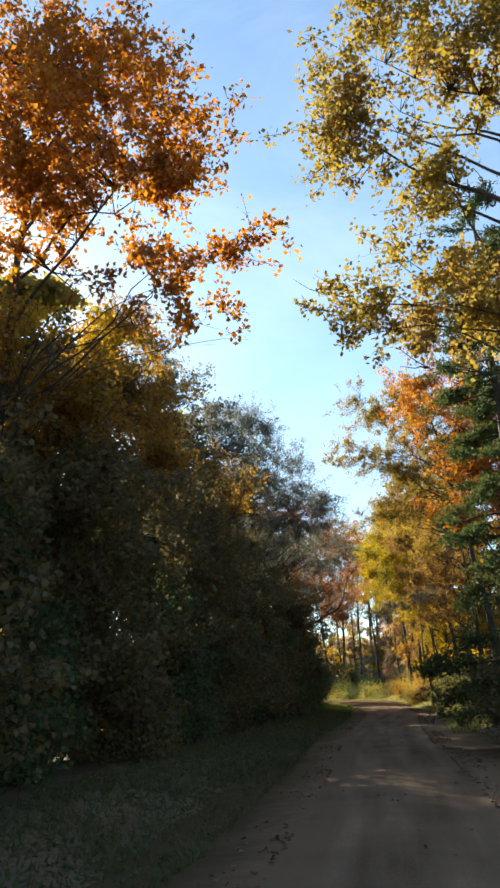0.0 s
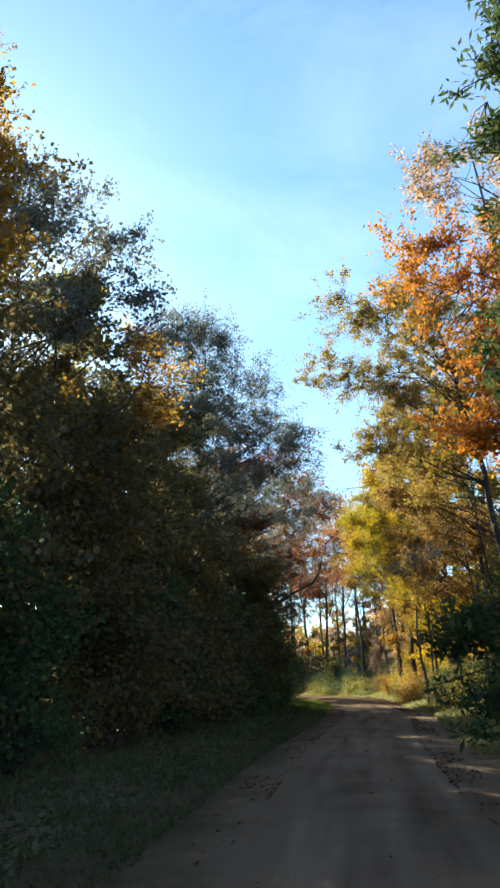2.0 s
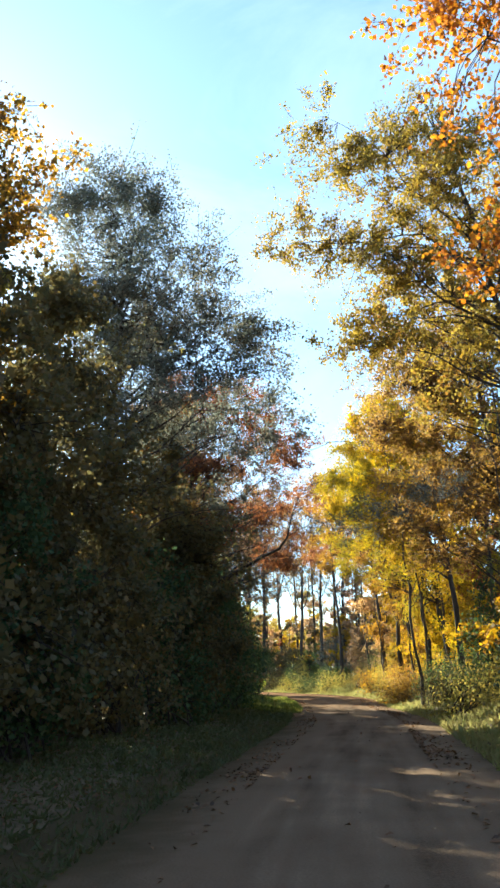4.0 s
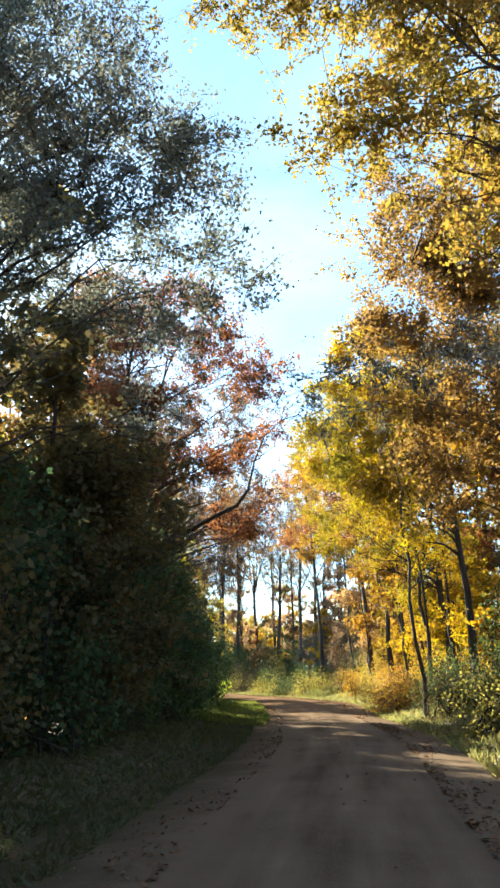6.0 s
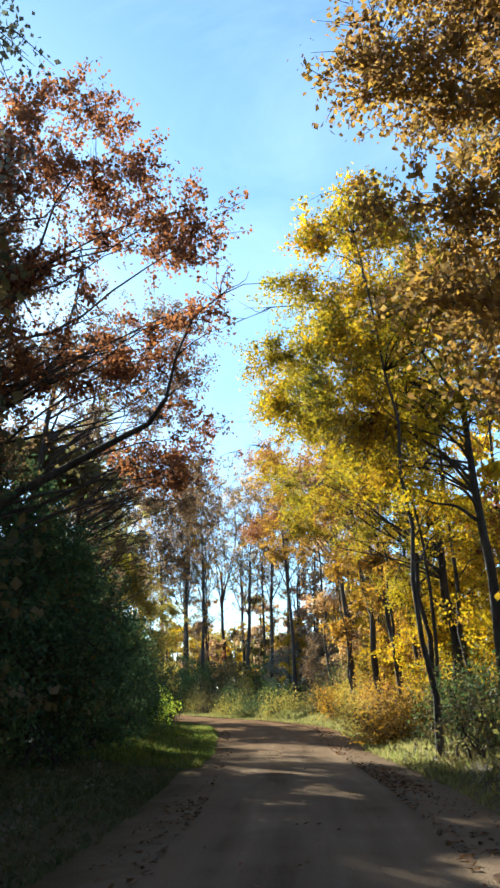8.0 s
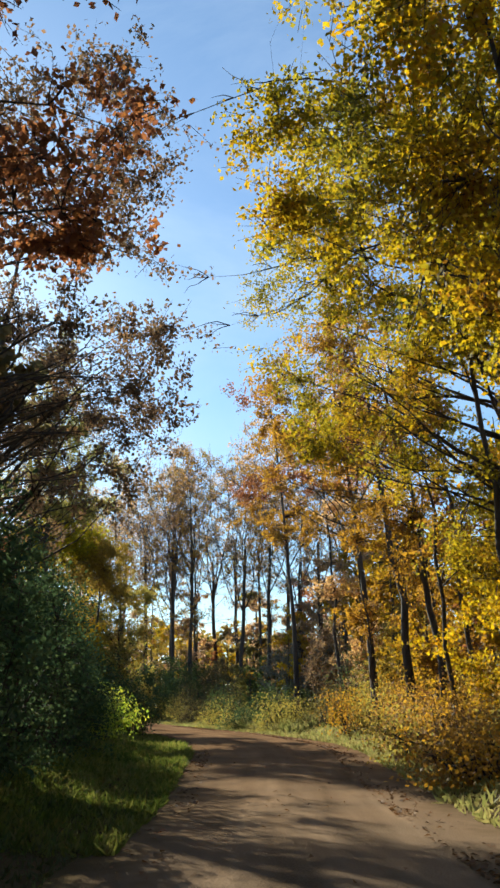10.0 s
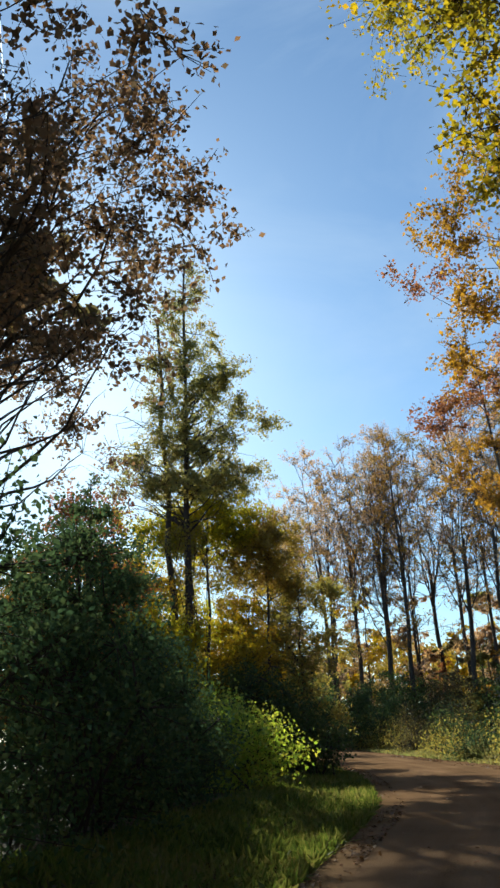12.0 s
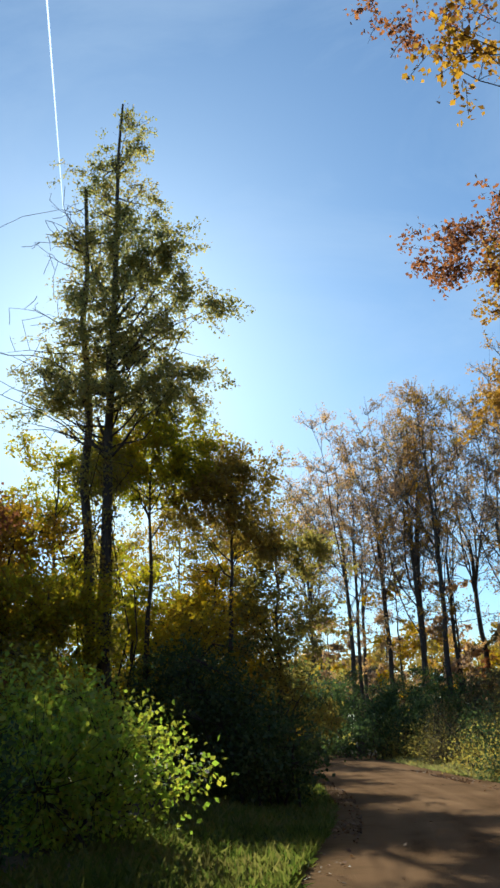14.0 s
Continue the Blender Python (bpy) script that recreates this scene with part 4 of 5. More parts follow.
tree("dark umber-leaved oak with spreading boughs", -8.8, 67.4, (-7.8, 67.2, 12.5),
     [(-4.5, 66, 7.0, 0.8, 1.4, 0.6), (-4.7, 67, 7.7, 0.7, 1.0, 0.6), (-4.6, 66.6, 8.7, 0.8, 1.2, 0.6), (-5.4, 66, 5.7, 1.1, 1.4, 0.5), (-5.0, 66.2, 5.0, 0.9, 1.0, 0.4), (-4.4, 66, 5.9, 0.7, 1.0, 0.45), (-5.9, 66.2, 9.0, 1.4, 1.5, 0.8), (-5.6, 66.5, 7.6, 1.4, 1.7, 0.7), (-7, 67, 8.4, 1.8, 2, 1.0), (-8.4, 68, 9.8, 2.2, 2.4, 1.5), (-6.8, 68.6, 8.0, 1.3, 1.6, 0.8), (-6.5, 66.5, 6.2, 1.5, 1.6, 0.7), (-7.8, 69.6, 6.7, 0.9, 1.1, 0.6), (-8.6, 70.8, 6.2, 0.9, 1.2, 0.6), (-8.8, 70.6, 8.0, 1.3, 1.3, 0.9), (-9.8, 72.0, 8.8, 1.3, 1.3, 1.0)], UMBER, 25000, 0.085, 0.2, seed=44, limbs=3, cl=0.3, clump=4)
for n, (bx, by, bh, br) in enumerate([(-5.2, 51.0, 6.0, 1.9), (-5.4, 55.5, 5.8, 1.9), (-5.9, 60.0, 5.4, 1.9), (-6.6, 65.0, 5.0, 1.9), (-7.4, 69.5, 4.6, 1.6), (-8.4, 72.8, 3.4, 1.7), (-9.4, 75.2, 3.0, 1.4)]):
    bush("dense dark evergreen bush", bx, by, [(bx, by, bh * 0.35, br, br * 1.3, bh * 0.4), (bx - 0.2, by, bh * 0.72, br * 0.7, br * 0.9, bh * 0.3)], EVERGREEN, 26000 if by > 60 else 18000, 0.075 if by > 60 else 0.1, seed=n, shape=0.6)
conifer("dark conical cedar beside the road", -9.9, 73.6, 6.3, 2.5, 26000, seed=5, low=0.02, r=0.12, category="cedar", power=0.75, leaves=EVERGREEN, leaf=0.12, droop=-0.15)
conifer("dark conical cedar beside the road", -7.2, 62.6, 6.2, 2.2, 24000, seed=6, low=0.02, r=0.12, category="cedar", power=0.7, leaves=EVERGREEN, leaf=0.13, droop=-0.15)
conifer("dark conical cedar beside the road", -6.0, 57.2, 6.4, 2.2, 24000, seed=7, low=0.02, r=0.12, category="cedar", power=0.7, leaves=EVERGREEN, leaf=0.13, droop=-0.15)
bush("sunlit leafy green bush at the roadside", -9.0, 78.4, [(-8.9, 78.2, 1.0, 1.4, 1.5, 1.0), (-10.2, 78.6, 1.4, 1.3, 1.4, 1.2)], LIME, 20000, 0.08, seed=11, cl=0.34)
bush("yellowing leafy bush at the roadside", -11.2, 80.0, [(-11.0, 79.9, 1.3, 1.2, 1.2, 1.2), (-11.8, 80.4, 2.2, 1.0, 1.1, 0.9)], CITRON, 15000, 0.08, seed=15, cl=0.32)
bush("dark green bush at the inside of the bend", -11.6, 86.2, [(-11.4, 86, 1.8, 2.0, 2.0, 1.8), (-12.2, 86.4, 2.6, 1.4, 1.6, 1.3), (-10.2, 87.0, 1.2, 1.2, 1.4, 1.2)], GREEN, 20000, 0.085, seed=12)

# ---- double pine on the inside of the bend
SPIRE = [(18.9 - 0.9 * k, 0.3 + 0.215 * k, 0.75) for k in range(11)]
tree("tall narrow tree with thinning olive foliage and a pointed top", -13.1, 84.6, (-13.2, 85.0, 18.9),
     [(-13.2 + 0.25 * w * (-0.6 if k % 2 else 0.8) * (k > 2), 85.0 + 0.3 * w * math.sin(2.1 * k), z, w, w * 0.8, h) for k, (z, w, h) in enumerate(SPIRE)]
     + [(-11.9, 84.7, 13.4, 0.9, 0.8, 0.5), (-11.3, 84.7, 12.2, 1.0, 0.8, 0.45), (-10.6, 84.8, 11.3, 0.9, 0.8, 0.4), (-11.6, 84.6, 10.6, 1.1, 0.9, 0.5), (-11.2, 84.6, 9.6, 0.9, 0.8, 0.45), (-12.8, 84.2, 9.6, 1.5, 0.9, 0.5), (-14.0, 84.2, 9.4, 1.3, 0.9, 0.45),
        (-15.2, 85.2, 11.0, 1.2, 0.9, 0.6), (-14.6, 85.1, 13.2, 0.8, 0.8, 0.7), (-14.2, 85.1, 16.6, 0.55, 0.6, 0.55), (-14.4, 85.1, 14.8, 0.7, 0.7, 0.6), (-15.6, 85.1, 10.0, 0.9, 0.8, 0.4)],
     PINE_OLD, 76000, 0.075, 0.19, seed=21, limbs=4, cl=0.3, low=0.4, clump=5, lift=-0.03, tips=1250)


def dead_pine():
    rng = np.random.default_rng(77)
    base = np.array([-13.6, 84.9, gz(-13.6, 84.9)])
    thing = new("dead_tree")
    thing.location = base
    tagged(thing, "bare dead pine trunk with snapped side branches", "dead tree", "trees beside the road")
    s = np.linspace(0, 1, 12)
    top = np.array([-14.4, 85.0, 16.4])
    trunk = base[None] * (1 - s[:, None]) + top[None] * s[:, None]
    trunk[1:-1, :2] += rng.normal(size=(10, 2)) * 0.05
    trunk[0, 2] -= 0.25
    tv, tf = tubes(trunk[None], (0.16 * (1 - 0.7 * s))[None], 8)
    mesh_part("trunk", tv - base, tf, BARK, thing, smooth=True)
    z = rng.uniform(8.5, 16, 34)
    st = np.stack([np.interp(z, trunk[:, 2], trunk[:, c]) for c in range(3)], 1)
    az = rng.uniform(2.3, 4.6, 34)
    ln = rng.uniform(0.8, 3.4, 34) * (1 - 0.5 * (z - 8.5) / 8)
    en = st + np.stack([np.cos(az), np.sin(az), rng.uniform(-0.05, 0.5, 34)], 1) * ln[:, None]
    lp = curve(st, en, 7, rng, 0.05, 0.03)
    pieces = [tubes(lp, 0.02 * np.linspace(1, 0.2, 7)[None] * np.ones((34, 1)), 4)]
    own = rng.integers(0, 34, 90)
    q = lp[own, rng.integers(3, 7, 90)]
    pieces.append(tubes(curve(q, q + rng.normal(size=(90, 3)) * 0.4, 3, rng, 0, 0.05), np.full((90, 3), 0.009), 3))
    bv, bf = joined(pieces)
    tagged(mesh_part("branching", bv - base, bf, TWIG, thing), kind="stuff")


dead_pine()
bush("dark green bush between the tall pair and the road", -9.6, 85.4, [(-9.6, 85.4, 1.0, 1.3, 1.4, 1.0), (-10.6, 85.8, 1.9, 1.1, 1.2, 0.8)], GREEN, 12000, 0.09, seed=13)
UNDER = [(-13.9, 87.7, 10.8, 2.0, FRESH, "yellow-green tree glowing behind the tall pair", 36000), (-16.0, 86.2, 9.6, 2.2, FRESH, "yellow-green tree beside the tall pair", 36000), (-12.1, 88.9, 9.8, 1.7, HAZEL, "hazel-brown oak beside the tall pair", 24000),
         (-14.9, 83.2, 7.0, 1.6, GOLD, "small golden maple in front of the tall pair", 18000), (-13.3, 83.0, 5.2, 1.4, FRESH, "yellow-green tree in front of the tall pair", 15000), (-17.2, 83.6, 7.0, 1.7, CITRON, "citron-leaved tree beside the tall pair", 18000),
         (-11.4, 90.4, 7.2, 1.6, OLIVE, "low olive tree at the inside of the bend", 24000), (-12.6, 87.6, 5.0, 1.5, CITRON, "citron-leaved tree between the tall pair and the bend", 15000), (-18.8, 87.2, 6.6, 1.7, AMBER, "amber tree behind the dark bushes", 22000),
         (-20.4, 84.0, 6.8, 1.8, ORANGE, "orange tree behind the dark bushes", 16000), (-17.2, 92.0, 5.8, 1.6, YELLOW, "yellow tree behind the tall pair", 13000), (-14.4, 93.0, 6.0, 1.6, GOLD, "golden tree behind the tall pair", 16000), (-21.0, 91.0, 6.0, 1.7, GOLD, "golden tree behind the tall pair", 12000),
         # the dusky tree at (-13, 71) is an unseen addition to shade the bushes
         (-13.4, 78.8, 8.2, 1.8, RUST, "rust-coloured tree behind the dark bushes", 16000), (-16.6, 81.2, 7.4, 1.8, HAZEL, "hazel-brown tree behind the dark bushes", 24000), (-13.0, 71.0, 7.6, 1.7, DUSKY, "added unseen dusky tree that shades the dark bushes", 14000),
         (-15.6, 82.0, 5.6, 1.5, OLIVE, "low olive tree in front of the tall pair", 22000), (-14.1, 81.9, 5.0, 1.3, FRESH, "low yellow-green tree in front of the tall pair", 18000), (-17.6, 81.4, 6.0, 1.5, ORANGE, "low orange tree beside the tall pair", 18000),
         (-20.6, 95.4, 9.6, 2.3, YELLOW, "yellow tree deep behind the tall pair", 24000), (-18.0, 96.0, 10.0, 2.2, CITRON, "citron-leaved tree deep behind the tall pair", 26000), (-15.9, 96.6, 9.4, 1.9, HAZEL, "hazel-brown tree deep behind the tall pair", 24000),
         (-15.8, 89.6, 6.4, 1.8, FRESH, "yellow-green tree close behind the tall pair", 28000), (-13.9, 91.2, 7.0, 1.7, YELLOW, "yellow tree close behind the tall pair", 26000)]
for n, (tx, ty, th, tr, mat, lab, count) in enumerate(UNDER):
    rng = random.Random(700 + n)
    lobes = [(tx, ty, th - 0.8, tr * 0.55, tr * 0.55, 0.8)]
    for q in range(9):
        a = 2.4 * q + rng.uniform(-0.4, 0.4)
        z = th * (0.86 - (0.012 if n == 0 else 0.022 if n == 2 else 0.075) * q)      # two keep their leaves high
        lobes.append((tx + math.cos(a) * tr * 0.62, ty + math.sin(a) * tr * 0.62, z, tr * rng.uniform(0.42, 0.62), tr * rng.uniform(0.42, 0.62), (0.06 if n in (0, 2) else 0.09) * th * rng.uniform(0.8, 1.1)))
    tree(lab, tx, ty, (tx + rng.uniform(-0.3, 0.3), ty, th * 0.9), lobes, mat, count, 0.085, 0.11, seed=60 + n, cl=0.36, clump=4, limbs=2, low=0.62 if n in (0, 2) else 0.12)
bush("dark ivy thick round the trunk of the tall pair", -13.2, 84.75, [(-13.25, 84.6, 7.7, 0.75, 0.6, 0.75), (-13.2, 84.6, 6.2, 0.5, 0.45, 1.2), (-13.2, 84.6, 4.2, 0.5, 0.45, 1.4), (-13.1, 84.6, 2.0, 0.6, 0.5, 1.4)], OLIVE, 7000, 0.08, seed=14, category="ivy", name="ivy", cl=0.2)

# ---- slim trunks on the right-hand bank
for n, (tx, ty, th, lx, mat, rr) in enumerate([(1.75, 78.4, 16, -1.9, GOLD, 0.17), (0.55, 79.9, 11, -0.8, AMBER, 0.05), (2.4, 58.0, 13, -1.3, YELLOW, 0.07), (3.1, 66.5, 14, -1.3, CITRON, 0.1), (2.9, 61.5, 13, -1.2, YELLOW, 0.06),
        (3.9, 64.5, 14, -0.8, CITRON, 0.08), (2.3, 72.0, 13, -0.9, AMBER, 0.07), (3.2, 75.0, 15, -1.0, CITRON, 0.09), (4.6, 70.0, 14, -1, GOLD, 0.08), (2.9, 81.5, 14, -0.6, AMBER, 0.08),
        (5.4, 56.0, 13, -0.8, CITRON, 0.08), (5.0, 46.0, 12, -0.6, OLIVE, 0.08), (2.2, 86.0, 15, -0.8, GOLD, 0.09), (-0.8, 91.0, 16, -0.8, TAN, 0.1), (0.8, 96.0, 17, -0.6, PINKISH, 0.1)]):
    tree("slim leaning tree with a small high crown", tx, ty, (tx + lx, ty - 0.4, th),
         [(tx + lx, ty - 0.3, th - 1.6, 1.3, 1.4, 1.6), (tx + lx * 0.7 + 0.3, ty, th * 0.68, 1.4, 1.5, 1.3), (tx + 0.3, ty + 0.3, th * 0.42, 1.2, 1.4, 1.0)],
         mat, 6000, 0.13, rr, seed=80 + n, limbs=3, cl=0.42, low=0.3, shape=0.6, bend=0.06)

for n, (tx, ty, th, mat, lab) in enumerate([(4.4, 68.5, 5.8, YELLOW, "young yellow tree on the bank"), (3.9, 73.0, 5.4, YELLOW, "young yellow tree on the bank"), (3.6, 77.6, 5.2, AMBER, "young amber tree on the bank"), (3.0, 82.6, 5.6, GOLD, "young golden tree on the bank"),
        (1.9, 87.6, 5.4, HAZEL, "young hazel-brown tree on the bank"), (0.7, 92.6, 5.8, TAN, "young tan-leaved tree on the bank"), (-1.0, 98.5, 5.6, PINKISH, "young faded tree on the bank"), (5.2, 63.6, 5.2, YELLOW, "young yellow tree on the bank")]):
    tree(lab, tx, ty, (tx - 0.2, ty, th - 0.6), [(tx - 0.2, ty, th - 1.0, 1.2, 1.2, 0.9), (tx - 0.5, ty, th * 0.55, 1.5, 1.5, 1.0), (tx, ty, th * 0.28, 1.5, 1.5, 0.9)], mat, 9000, 0.1, 0.06, seed=180 + n, cl=0.36, clump=4)

# ---- tall thin wood beyond the bend
FAR = [(-23.6, 123.6, 20.6, 0.11), (-20.6, 124.6, 23.0, 0.17), (-19.4, 120.6, 22.4, 0.2), (-18.2, 124.4, 24.4, 0.22), (-16.4, 126.0, 24.6, 0.2), (-15.7, 123.0, 24.2, 0.26), (-15.0, 120.4, 22.8, 0.2), (-13.8, 124.0, 24.4, 0.17),
       (-13.2, 118.4, 22.6, 0.22), (-12.0, 125.2, 24.8, 0.24), (-10.0, 123.2, 25.0, 0.2), (-9.0, 117.4, 23.4, 0.22), (-7.8, 120.2, 24.4, 0.16), (-6.6, 115.4, 22.6, 0.2), (-5.2, 119.0, 24.6, 0.22), (-4.0, 112.8, 22.8, 0.16),
       (-2.4, 116.6, 24.2, 0.2), (-0.8, 110.4, 22.0, 0.18), (0.8, 114.4, 23.6, 0.2), (-26.4, 131.6, 21.0, 0.16), (-22.0, 130.4, 23.0, 0.18), (-28.6, 137.0, 22.0, 0.18)]
for n, (tx, ty, th, tr) in enumerate(FAR):
    rng = random.Random(n)
    mat, lab = ((TAN, "tall thin forest tree with sparse tan leaves"), (PINKISH, "tall thin forest tree with sparse faded leaves"), (TAN, "tall thin forest tree with sparse tan leaves"), (AMBER, "tall thin forest tree with thinning amber leaves"), (HAZEL, "tall thin forest tree with thinning hazel-brown leaves"))[n % 5]
    vase_tree(lab, tx, ty, th, rng.uniform(3.0, 4.4) if n else 2.2, mat, 6000 if n not in (0, 1) else 3200, 0.12, tr * 0.92, seed=n, fork=rng.uniform(0.36, 0.5), lean=rng.uniform(-0.9, 0.7), leaders=rng.choice((4, 5, 6)))

# ---- woods behind, both hands
SOURCES = {"gold": tree("golden forest tree in the woods", 10.5, 30, (10.3, 30, 13), [(10.4, 30, 11.5, 2.4, 2.4, 2.2), (10.8, 30.4, 8.4, 2.8, 2.8, 2.0), (10, 29.8, 5.2, 2.4, 2.4, 1.6), (10.6, 30.2, 2.6, 2.0, 2.0, 1.3)], GOLD, 5400, 0.205, 0.16, seed=150, cl=0.55, group="woods behind", split=False, clump=5, tips=84),
           "olive": tree("olive-brown forest tree in the woods", 9.8, 22, (9.8, 22, 12), [(9.8, 22, 10.5, 2.4, 2.4, 2), (9.9, 22.4, 7.4, 2.7, 2.7, 2), (9.5, 21.8, 4.4, 2.5, 2.5, 1.6), (9.5, 22, 2.0, 2.2, 2.2, 1.3)], OLIVE, 4600, 0.29, 0.15, seed=151, cl=0.55, group="woods behind", split=False, clump=5, tips=44),
           "rust": tree("rust-brown forest tree in the woods", 9.0, 41, (9.0, 41, 13), [(9, 41, 11.5, 2.3, 2.3, 2), (9.3, 41.2, 8.4, 2.6, 2.6, 2), (8.6, 40.8, 5.2, 2.3, 2.3, 1.6), (9, 41, 2.4, 2.0, 2.0, 1.3)], RUST, 5400, 0.205, 0.15, seed=152, cl=0.55, group="woods behind", split=False, clump=5, tips=84),
           "yellow": tree("yellow forest tree in the woods", 8.4, 62, (8.3, 62, 13), [(8.4, 62, 11.2, 2.2, 2.2, 2), (8.6, 62.2, 8.0, 2.5, 2.5, 2), (8.1, 61.8, 5.0, 2.2, 2.2, 1.5), (8.4, 62, 2.4, 1.8, 1.8, 1.2)], YELLOW, 5400, 0.205, 0.14, seed=153, cl=0.55, group="woods behind", split=False, clump=5, tips=84),
           "pale": tree("faded pinkish forest tree in the woods", -22.0, 136, (-22, 136, 12.5), [(-22, 136, 10.8, 2.2, 2.2, 1.9), (-21.8, 136.2, 7.8, 2.5, 2.5, 1.9), (-22.3, 136, 4.8, 2.3, 2.3, 1.6), (-22, 136, 2.2, 1.9, 1.9, 1.2)], PINKISH, 5400, 0.205, 0.13, seed=155, cl=0.55, group="woods behind", split=False, clump=5, tips=84),
           "dark": tree("dark leafy forest tree in the woods", -10.4, 18, (-10.4, 18, 10.5), [(-10.4, 18, 8.8, 2.3, 2.3, 1.8), (-10.2, 18.2, 6.0, 2.7, 2.7, 1.8), (-10.6, 18, 3.4, 2.5, 2.5, 1.5), (-10.4, 18, 1.4, 2.3, 2.3, 1.0)], DUSKY, 4600, 0.29, 0.15, seed=154, cl=0.55, group="woods behind", split=False, clump=5, tips=44)}
rng_w = random.Random(9)


def wood(kinds, x0, x1, y0, y1, step, squash=(0.85, 1.1)):
    yy = y0
    while yy < y1:
        xx = x0
        while xx < x1:
            px, py = xx + rng_w.uniform(-1.2, 1.2), yy + rng_w.uniform(-1.3, 1.3)
            src = SOURCES[rng_w.choice(kinds)]
            s = rng_w.uniform(*squash)
            copy_thing(src, Matrix.Translation((px, py, gz(px, py))) @ Matrix.Rotation(rng_w.uniform(0, 6.28), 4, "Z") @ Matrix.Diagonal((s, s, s * rng_w.uniform(0.9, 1.1), 1)))
            xx += step
        yy += step


wood(("olive", "rust", "gold"), 9.5, 18, 4, 54, 6.4)
wood(("yellow", "gold", "rust", "yellow"), 6.8, 17, 54, 92, 5.6)
wood(("gold", "rust", "yellow"), 3.0, 18, 95, 112, 5.6)
wood(("dark", "dark", "olive"), -19, -11, 6, 70, 7.2)
for yy in range(9, 51, 3):
    copy_thing(SOURCES["dark" if yy % 3 else "olive"], Matrix.Translation((-8.0 + rng_w.uniform(-0.4, 0.4), yy, 0.2)) @ Matrix.Rotation(rng_w.uniform(0, 6.28), 4, "Z") @ Matrix.Diagonal((1, 1, rng_w.uniform(0.95, 1.12), 1)))
# unseen row added so that its shade falls across the road
for yy in range(50, 71, 3):
    copy_thing(SOURCES["dark"], Matrix.Translation((-10.6 + rng_w.uniform(-0.5, 0.5), yy, 0.2)) @ Matrix.Rotation(rng_w.uniform(0, 6.28), 4, "Z") @ Matrix.Diagonal((1, 1, rng_w.uniform(0.92, 1.08), 1)))
wood(("dark", "rust", "olive"), -38, -27, 70, 92, 7, (0.7, 0.9))

for px, py, s in [(-3.5, 107, 0.6), (-6.8, 124, 0.55), (-12.5, 125, 0.5), (-1.0, 119, 0.7), (-4.2, 104.5, 0.45), (3.5, 92.5, 0.7), (0.4, 101, 0.7), (4.6, 86, 0.75), (4.8, 78.5, 0.7), (5.2, 71, 0.7), (6.6, 66, 0.8),
        (-8.2, 120, 0.7), (-5.6, 114.5, 0.6), (-2.6, 113, 0.75), (-9.6, 127, 0.8), (1.6, 109, 0.8), (-4.6, 126, 0.9), (-7.4, 110.5, 0.4), (2.6, 98, 0.75), (-13.5, 130, 0.45), (-18.5, 131, 0.42), (-23.5, 131, 0.4),
        (-10, 138, 1.0), (-4, 136, 1.1), (2, 132, 1.1), (-16, 142, 0.7), (-1, 126, 0.9), (4, 120, 1.0)]:
    copy_thing(SOURCES[rng_w.choice(("dark", "olive", "dark", "rust") if py > 108 else ("gold", "yellow", "rust"))], Matrix.Translation((px, py, gz(px, py))) @ Matrix.Rotation(rng_w.uniform(0, 6.28), 4, "Z") @ Matrix.Scale(s, 4))

for px, py in [(-26, 141), (-18, 139), (-15.5, 133), (-12, 141), (-8, 134), (-6, 142), (-3, 131), (0, 139), (3, 128), (6, 135), (-20, 147), (-10, 149), (-1, 148), (7, 118), (9, 126), (-31, 147), (-23, 124), (-18.6, 128), (-13.6, 124), (-11.2, 126), (-7.2, 122), (-4.4, 119), (-1.2, 122), (1.4, 117), (-9, 130), (-26, 131), (-5.8, 127), (3.6, 112), (-16, 137)]:
    s = rng_w.uniform(0.6, 1.05)
    copy_thing(SOURCES[rng_w.choice(("pale", "pale", "yellow"))], Matrix.Translation((px, py, gz(px, py))) @ Matrix.Rotation(rng_w.uniform(0, 6.28), 4, "Z") @ Matrix.Scale(s, 4))
for px in range(-34, 6, 4):                       # dark young wood among the far trunks
    py = 146 + 4 * math.sin(px * 0.6) + rng_w.uniform(-2, 2)
    s = rng_w.uniform(0.6, 0.9)
    copy_thing(SOURCES[rng_w.choice(("dark", "olive", "dark", "gold"))], Matrix.Translation((px, py, gz(px, py))) @ Matrix.Rotation(rng_w.uniform(0, 6.28), 4, "Z") @ Matrix.Diagonal((1.2 * s, 1.2 * s, 0.9 * s, 1)))

for px, py, s in [(-2.2, 104.6, 0.95), (0.4, 107.4, 1.0), (2.6, 103.2, 1.0), (-0.8, 112.4, 1.05), (3.4, 109.6, 1.1), (1.4, 116.4, 1.1), (4.2, 98.6, 0.95), (-3.6, 109.8, 0.9)]:   # leafy trees closing the wood at the outside of the bend
    copy_thing(SOURCES[rng_w.choice(("pale", "gold", "pale", "rust"))], Matrix.Translation((px, py, gz(px, py))) @ Matrix.Rotation(rng_w.uniform(0, 6.28), 4, "Z") @ Matrix.Scale(s, 4))

